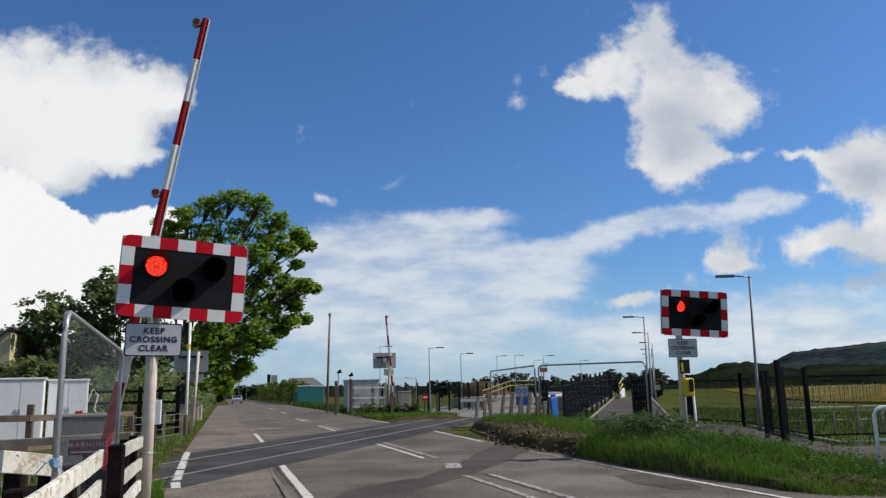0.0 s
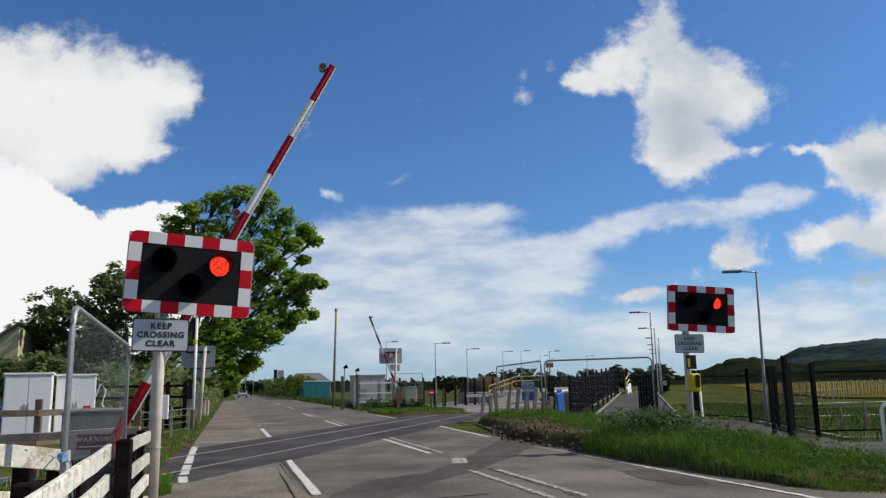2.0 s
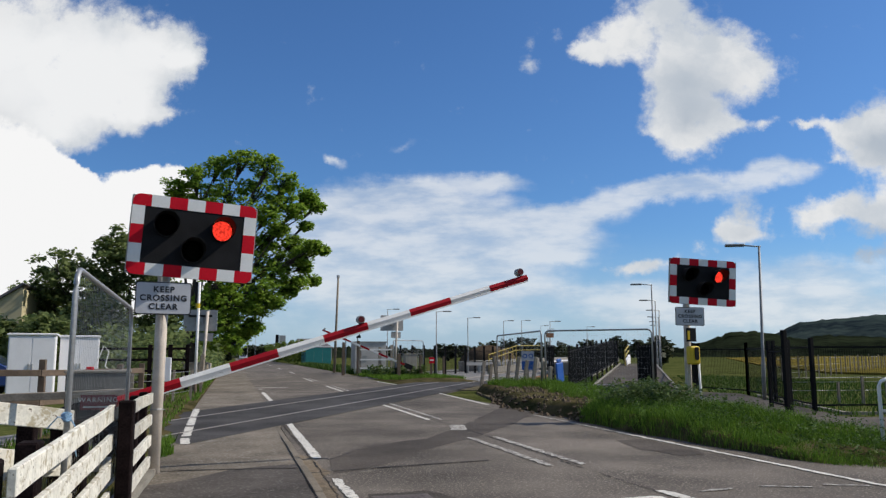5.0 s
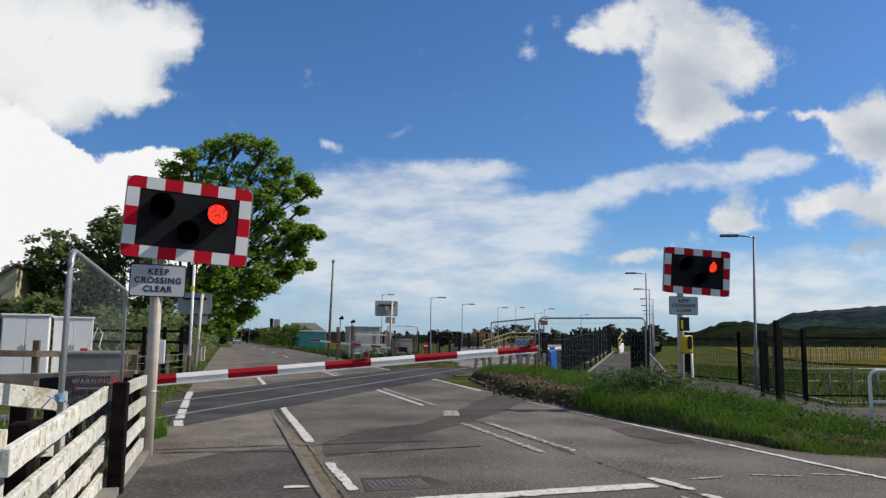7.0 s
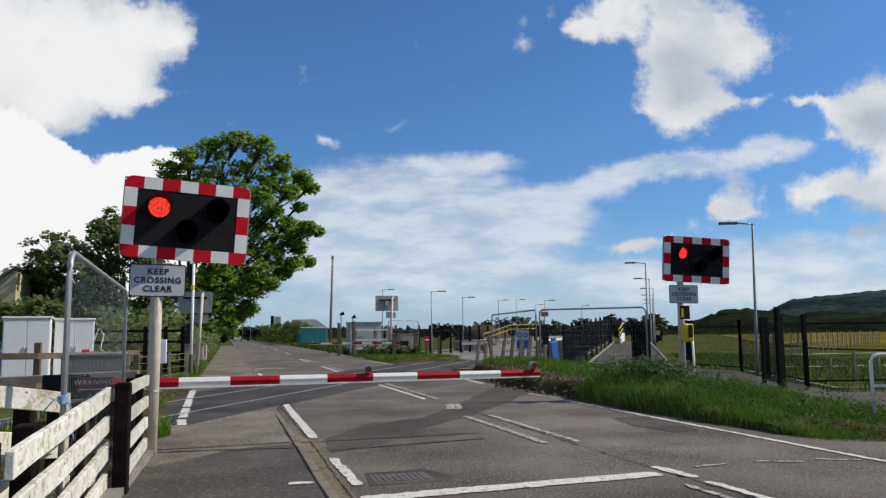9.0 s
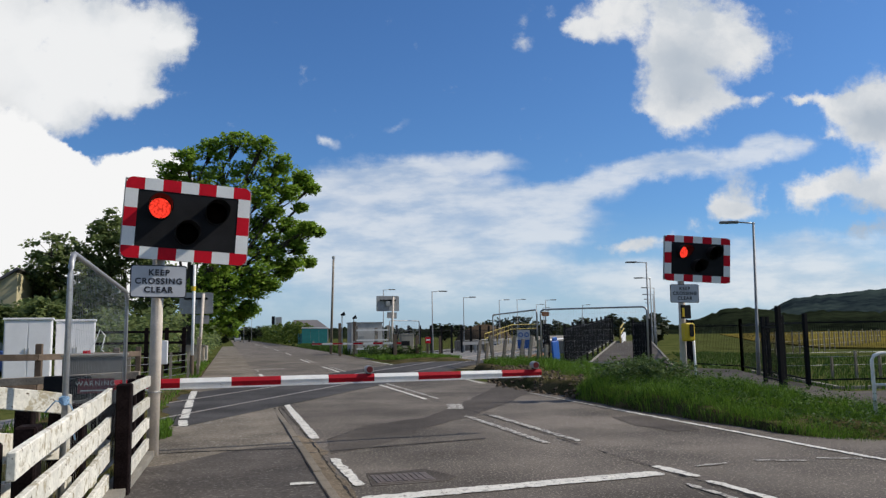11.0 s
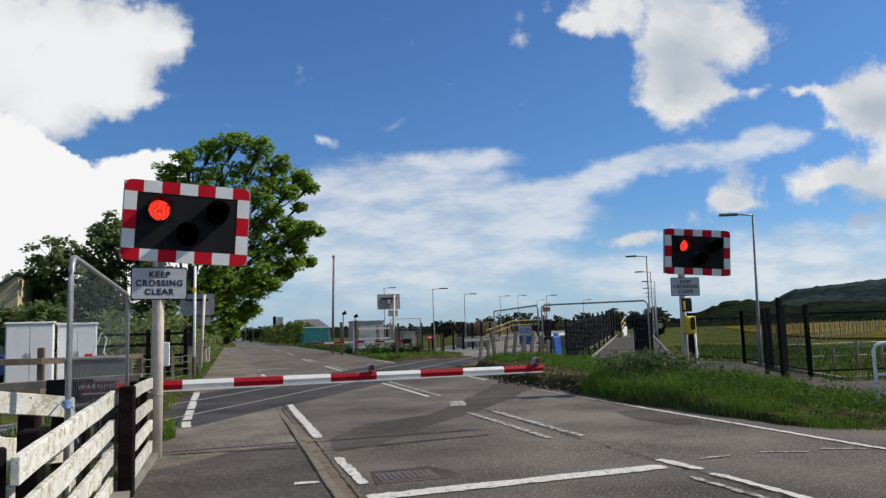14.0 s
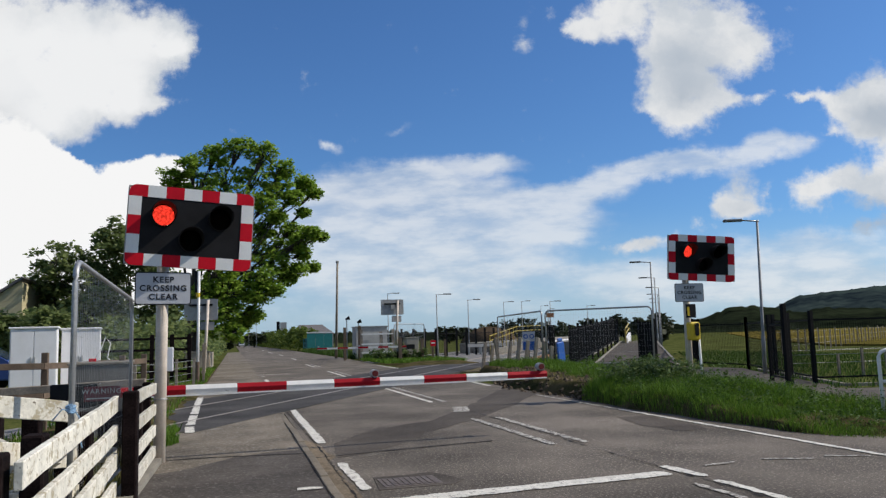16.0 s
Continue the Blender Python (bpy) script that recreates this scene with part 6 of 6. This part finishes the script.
# far side of the crossing
fc = thing("relay_cabinet", pose(10.15, 46.2, 0.1), "weathered grey relay cabinet by the far barrier", "cabinet")
part("body", box(0, 0.78, 0, 0.6, 0, 1.26), STONE_CAB, fc, bevel=0.015)
part("roof", box(-0.03, 0.81, -0.03, 0.63, 1.26, 1.31), STONE_CAB, fc, bevel=0.01)
part("door", box(0.06, 0.72, -0.015, -0.001, 0.08, 1.18), STONE_CAB, fc, bevel=0.004)
for x, y, h in ((9.3, 44.0, 1.4), (11.0, 45.6, 1.3), (7.2, 52.0, 2.2), (8.2, 52.0, 2.3), (9.5, 51.0, 1.6)):
    s = thing("timber_post", pose(x, y, 0), "dark weathered timber post", "post", "old posts")
    part("post", box(-0.09, 0.09, -0.09, 0.09, -0.2, h), BROWN_WOOD, s, bevel=0.01)
for x, y in ((11.5, 45.0), (12.5, 45.8)):
    s = thing("timber_post", pose(x, y, 0), "slim brown timber post", "post", "old posts")
    part("post", box(-0.06, 0.06, -0.06, 0.06, -0.2, 1.25), BROWN_WOOD, s)
rn = thing("red_notice", pose(11.45, 44.8, 0), "small red and white notice on the fence", "sign")
part("board", box(-0.16, 0.16, -0.14, -0.125, 0.85, 1.2), RED, rn)
part("strip", box(-0.12, 0.12, -0.147, -0.141, 1.0, 1.08), WHITE, rn)
part("stake", box(-0.03, 0.03, -0.12, -0.07, -0.2, 1.15), BROWN_WOOD, rn)
hd = thing("hoarding", pose(9.9, 110, 0), "teal painted hoarding with a pale capping rail", "hoarding")
for i in range(3):
    part("board", box(i * 1.2, i * 1.2 + 1.17, 0, 0.04, 0, 2.45 - i * 0.03), TEAL, hd)
part("side", box(0.0, 0.03, -6.5, -0.01, 0, 1.75), TEAL, hd).matrix_basis = pose(0, 6.5, 0)
part("capping", box(-0.05, 3.65, -0.03, 0.07, 2.46, 2.6), CABINET, hd)
wg = thing("site_hut", pose(8.6, 56, 0), "pale site panels behind the timber gate", "hut")
part("wall", box(0, 2.3, 0, 2, 0, 2.25), PANEL, wg)
part("roof", box(-0.05, 2.35, -0.05, 2.05, 2.25, 2.33), GREY_METAL, wg)
part("opening", box(0.5, 0.9, -0.02, -0.001, 0.9, 1.3), GREY_METAL, wg)
tg = thing("timber_gate", pose(8.0, 50.0, 0), "white timber gate with bars", "gate")
for x in (0, 1.3, 2.1):
    part("post", box(x - 0.08, x + 0.08, -0.08, 0.08, -0.2, 2.0 - 0.15 * (x == 1.3)), GREY_WOOD, tg)
for z in (0.5, 1.05, 1.7):
    part("bar", beam((0, -0.1, z), (2.1, -0.1, z), 0.04, 0.10), BAR_WHITE, tg)
panel_between((10.0, 49.0, 0), (12.6, 51.5, 0), 2.3, "site fence panel by the far signal", wires=24, thick=0.004)
for i, (x, y, h) in enumerate(((8.2, 58, 2.9), (9.4, 60, 2.7))):
    s = thing("speaker_post", pose(x, y, 0), "thin post with a small loudspeaker", "post", "thin posts")
    part("post", tube([(0, 0, -0.2), (0, 0, h)], 0.04, 6), GALV, s)
    part("horn", tube([(-0.1, 0, h), (0.2, 0, h + 0.12)], [0.05, 0.16], 8), BLACK, s)
shed = thing("barn", pose(18.5, 185, 0), "long low grey shed with a pitched roof", "building")
part("wall", box(-4.4, 4.4, 0, 9, 0, 3.0), GREY_METAL, shed)
bm = bmesh.new()
ra = [bm.verts.new(p) for p in ((-4.7, -0.5, 3.0), (4.7, -0.5, 3.0), (4.7, 9.5, 3.0), (-4.7, 9.5, 3.0), (-3.4, 4.5, 5.3), (2.2, 4.5, 5.3))]
for f in ((0, 1, 5, 4), (2, 3, 4, 5), (1, 2, 5), (3, 0, 4)):
    bm.faces.new([ra[i] for i in f])
part("roof", bm, ROOF, shed)
bs = thing("billboard", pose(11.3, 200, 0), "back of a dark roadside sign on posts", "sign")
part("board", box(0, 1.6, 0, 0.1, 4.0, 6.3), GREY_METAL, bs)
part("leaf", box(-0.9, -0.1, 0, 0.1, 3.0, 6.5), FENCE_BLACK, bs)
part("post", box(0.2, 0.35, 0.11, 0.25, -0.2, 4.5), FENCE_BLACK, bs)
part("post", box(1.2, 1.35, 0.11, 0.25, -0.2, 4.5), FENCE_BLACK, bs)

# spoil heap beyond the platforms
bm = bmesh.new()
rings = []
for k in range(7):
    rr, zz = 4.4 * math.cos(k / 6.0 * 1.5), 2.9 * math.sin(k / 6.0 * 1.5)
    rings.append([bm.verts.new((rr * math.cos(a) * (1 + 0.2 * noise.noise(Vector((a, k, 2)))), rr * math.sin(a), zz - 0.2 + 0.25 * noise.noise(Vector((math.cos(a) * 2, math.sin(a) * 2, k))))) for a in [2 * math.pi * i / 22 for i in range(22)]])
for a, b in zip(rings, rings[1:]):
    for i in range(22):
        bm.faces.new((a[i], a[(i + 1) % 22], b[(i + 1) % 22], b[i]))
heap_ob = tagged(finish(bm, "spoil_heap", SPOIL, smooth=True), "tan heap of spoil beyond the platforms", "heap")
heap_ob.matrix_world = pose(37.0, 110, 0)

# platform furniture
yr = thing("ramp_railing", pose(0, 0, 0), "yellow handrail of the station ramp", "railing")
for z in (0.0, 0.35):
    part("tube", tube([(18.0, 53.5, 1.0 + z), (22.0, 58.5, 1.7 + z), (25, 60.5, 1.75 + z)], 0.032, 6), OCHRE, yr)
for t in (0, 0.14, 0.28, 0.43, 0.57, 0.71, 0.86, 1):
    x, y, z = 18 + 4 * t, 53.5 + 5 * t, 1.0 + 0.7 * t
    part("upright", tube([(x, y, 0), (x, y, z + 0.35)], 0.028, 6), OCHRE, yr)
part("wall", beam((18, 53.6, 0.2), (25, 60.6, 0.5), 0.2, 0.45), CONCRETE, yr, "white ramp wall")
yr2 = thing("ramp_railing", pose(0, 0, 0), "yellow handrail at the platform ramp top", "railing")
part("tube", tube([(23.6, 43.6, 1.55), (26.6, 48.6, 1.95)], 0.05, 6), OCHRE, yr2)
part("tube", tube([(23.6, 43.6, 1.2), (26.6, 48.6, 1.6)], 0.05, 6), OCHRE, yr2)
part("wall", beam((23.7, 43.7, 0.6), (26.7, 48.7, 0.95), 0.15, 0.75), CABINET, yr2, "white ramp wall")
part("upright", tube([(23.6, 43.6, 0.1), (23.6, 43.6, 1.55)], 0.05, 6), OCHRE, yr2)
pb = thing("platform_sign", pose(25.5, 59.8, 0), "small platform sign on a post", "sign")
part("post", tube([(0, 0, 0), (0, 0, 3.0)], 0.06, 6), GALV, pb)
part("board", box(-0.32, 0.32, -0.06, 0.06, 2.75, 3.12), RUST, pb)
for i in range(4):
    hb = thing("works_barrier", pose(17.6 + i * 1.7, 56 + i * 1.2, 0.0), "white and red works barrier beside the track", "barrier", "works barriers")
    part("board", box(-0.7, 0.7, -0.04, 0.04, 0.55, 0.78), PANEL, hb)
    part("leg", box(-0.5, -0.42, -0.25, 0.25, 0, 0.55), GREY_METAL, hb)
    part("leg", box(0.42, 0.5, -0.25, 0.25, 0, 0.55), GREY_METAL, hb)
rust = thing("spare_rail", pose(0, 0, 0), "rusty spare rails beside the track", "rail")
part("rail", beam(along(14, 2.9, 0.05), along(32, 3.3, 0.05), 0.07, 0.15), RUST, rust)
part("rail", beam(along(22, 3.6, 0.05), along(36, 3.4, 0.05), 0.07, 0.15), RUST, rust)

# house beyond the trees
house = thing("house", pose(-15.5, 52, 0), "cream rendered gable house behind the trees", "house")
bm = bmesh.new()
g = [(-1.5, 0), (3.0, 0), (3.0, 5.4), (2.85, 5.5), (-1.5, 2.5)]
fa = [bm.verts.new((x, 0, z)) for x, z in g]
fb = [bm.verts.new((x, 9, z)) for x, z in g]
bm.faces.new(fa)
bm.faces.new(fb[::-1])
for i in range(5):
    bm.faces.new((fa[i], fa[(i + 1) % 5], fb[(i + 1) % 5], fb[i]))
part("wall", bm, RENDER_WALL, house)
part("roof", beam((-1.9, 4.5, 2.32), (3.05, 4.5, 5.74), 9.5, 0.14), ROOF, house)


def car(m, paint_, label):
    """A small saloon seen far off; it points along local +y."""
    c = thing("car", m, label, "car")
    bm = bmesh.new()
    prof = [(-2.1, 0.35), (2.1, 0.35), (2.15, 0.75), (1.2, 0.92), (0.5, 1.42), (-1.2, 1.45), (-1.95, 0.98), (-2.15, 0.8)]
    a = [bm.verts.new((-0.85, y, z)) for y, z in prof]
    b = [bm.verts.new((0.85, y, z)) for y, z in prof]
    bm.faces.new(a)
    bm.faces.new(b[::-1])
    for i in range(len(prof)):
        j = (i + 1) % len(prof)
        bm.faces.new((a[i], a[j], b[j], b[i]))
    part("body", bm, paint_, c, bevel=0.04)
    part("windscreen", beam((0, 1.16, 0.97), (0, 0.55, 1.39), 1.45, 0.02), GLASS_DARK, c)
    part("rear_window", beam((0, -1.3, 1.42), (0, -1.88, 1.03), 1.4, 0.02), GLASS_DARK, c)
    for x in (-0.8, 0.8):
        for y in (-1.3, 1.35):
            part("wheel", tube([(x - 0.1, y, 0.31), (x + 0.1, y, 0.31)], 0.31, 16), TYRE, c)
    for x in (-0.6, 0.6):
        part("headlight", box(x - 0.16, x + 0.16, 2.13, 2.18, 0.6, 0.74), CABINET, c)
    return c


tagged(car(pose(-9.2, 29.5, 0, 0, 0, 90), CAR_BLUE, "dark blue parked car beyond the cabinets"), group="cars")
far_car = car(pose(2.4, 170, 0), CAR_PAINT, "silver car far along the road")


# ---- movement ----
BOOM = [(0, 80.3), (0.5, 80.2), (1.0, 79.0), (1.5, 71.4), (2.0, 62.7), (2.5, 54.5), (3.0, 46.5), (3.5, 38.8), (4.0, 31.0), (4.5, 23.5), (5.0, 17.0), (5.5, 12.0), (6.0, 8.7), (6.5, 6.5), (7.0, 4.6), (7.5, 2.4), (8.0, 0.25), (8.5, -0.1), (16.0, -0.1)]
FAR_BOOM = [(0, 85), (0.5, 84.5), (1.0, 83), (1.5, 77), (2.0, 69), (2.5, 61), (3.0, 53.5), (3.5, 46), (4.0, 38), (4.5, 30), (5.0, 22.5), (5.5, 16), (6.0, 11), (6.5, 7.5), (7.0, 5), (7.5, 2.2), (8.0, 0.5), (8.5, 0.3), (16.0, 0.3)]


def flashes(lamp, ox):
    """The light jumps between the two red lenses every 0.3645 s."""
    rows, side = [(0.0, -1)], -1
    late = {6: -0.03, 17: 0.025, 43: -0.015}     # uneven beats
    k = 0
    while 0.31 + 0.3645 * k < 16:
        t = 0.31 + 0.3645 * k + late.get(k, 0)
        rows += [(t - 0.014, side), (t + 0.02, -side)]
        side = -side
        k += 1
    rows.append((16.0, side))
    low = pose(ox, 0, BOARD_Z) @ pose(0, 0, 0, 0, 2.7, 0) @ pose(0, 0, -BOARD_Z)
    walk(lamp, [(t, low @ pose(s * LAMP_X, 0, LAMP_Z)) for t, s in rows])


def motions():
    walk(near_boom, [(t, pose(-1.30, 9.855, 0.82, 0, 0, 2.98) @ pose(0, 0, 0, 0, -a, 0)) for t, a in BOOM])
    walk(far_boom, [(t, pose(9.68, 45.2, 0.88, 0, 0, 180) @ pose(0, 0, 0, 0, -a, 0)) for t, a in FAR_BOOM])
    for lamp in LAMPS:
        flashes(lamp, 0.30)
    walk(far_car, [(t, pose(x, y, 0)) for t, x, y in ((0, 2.4, 150), (16, 2.4, 260))])


motions()
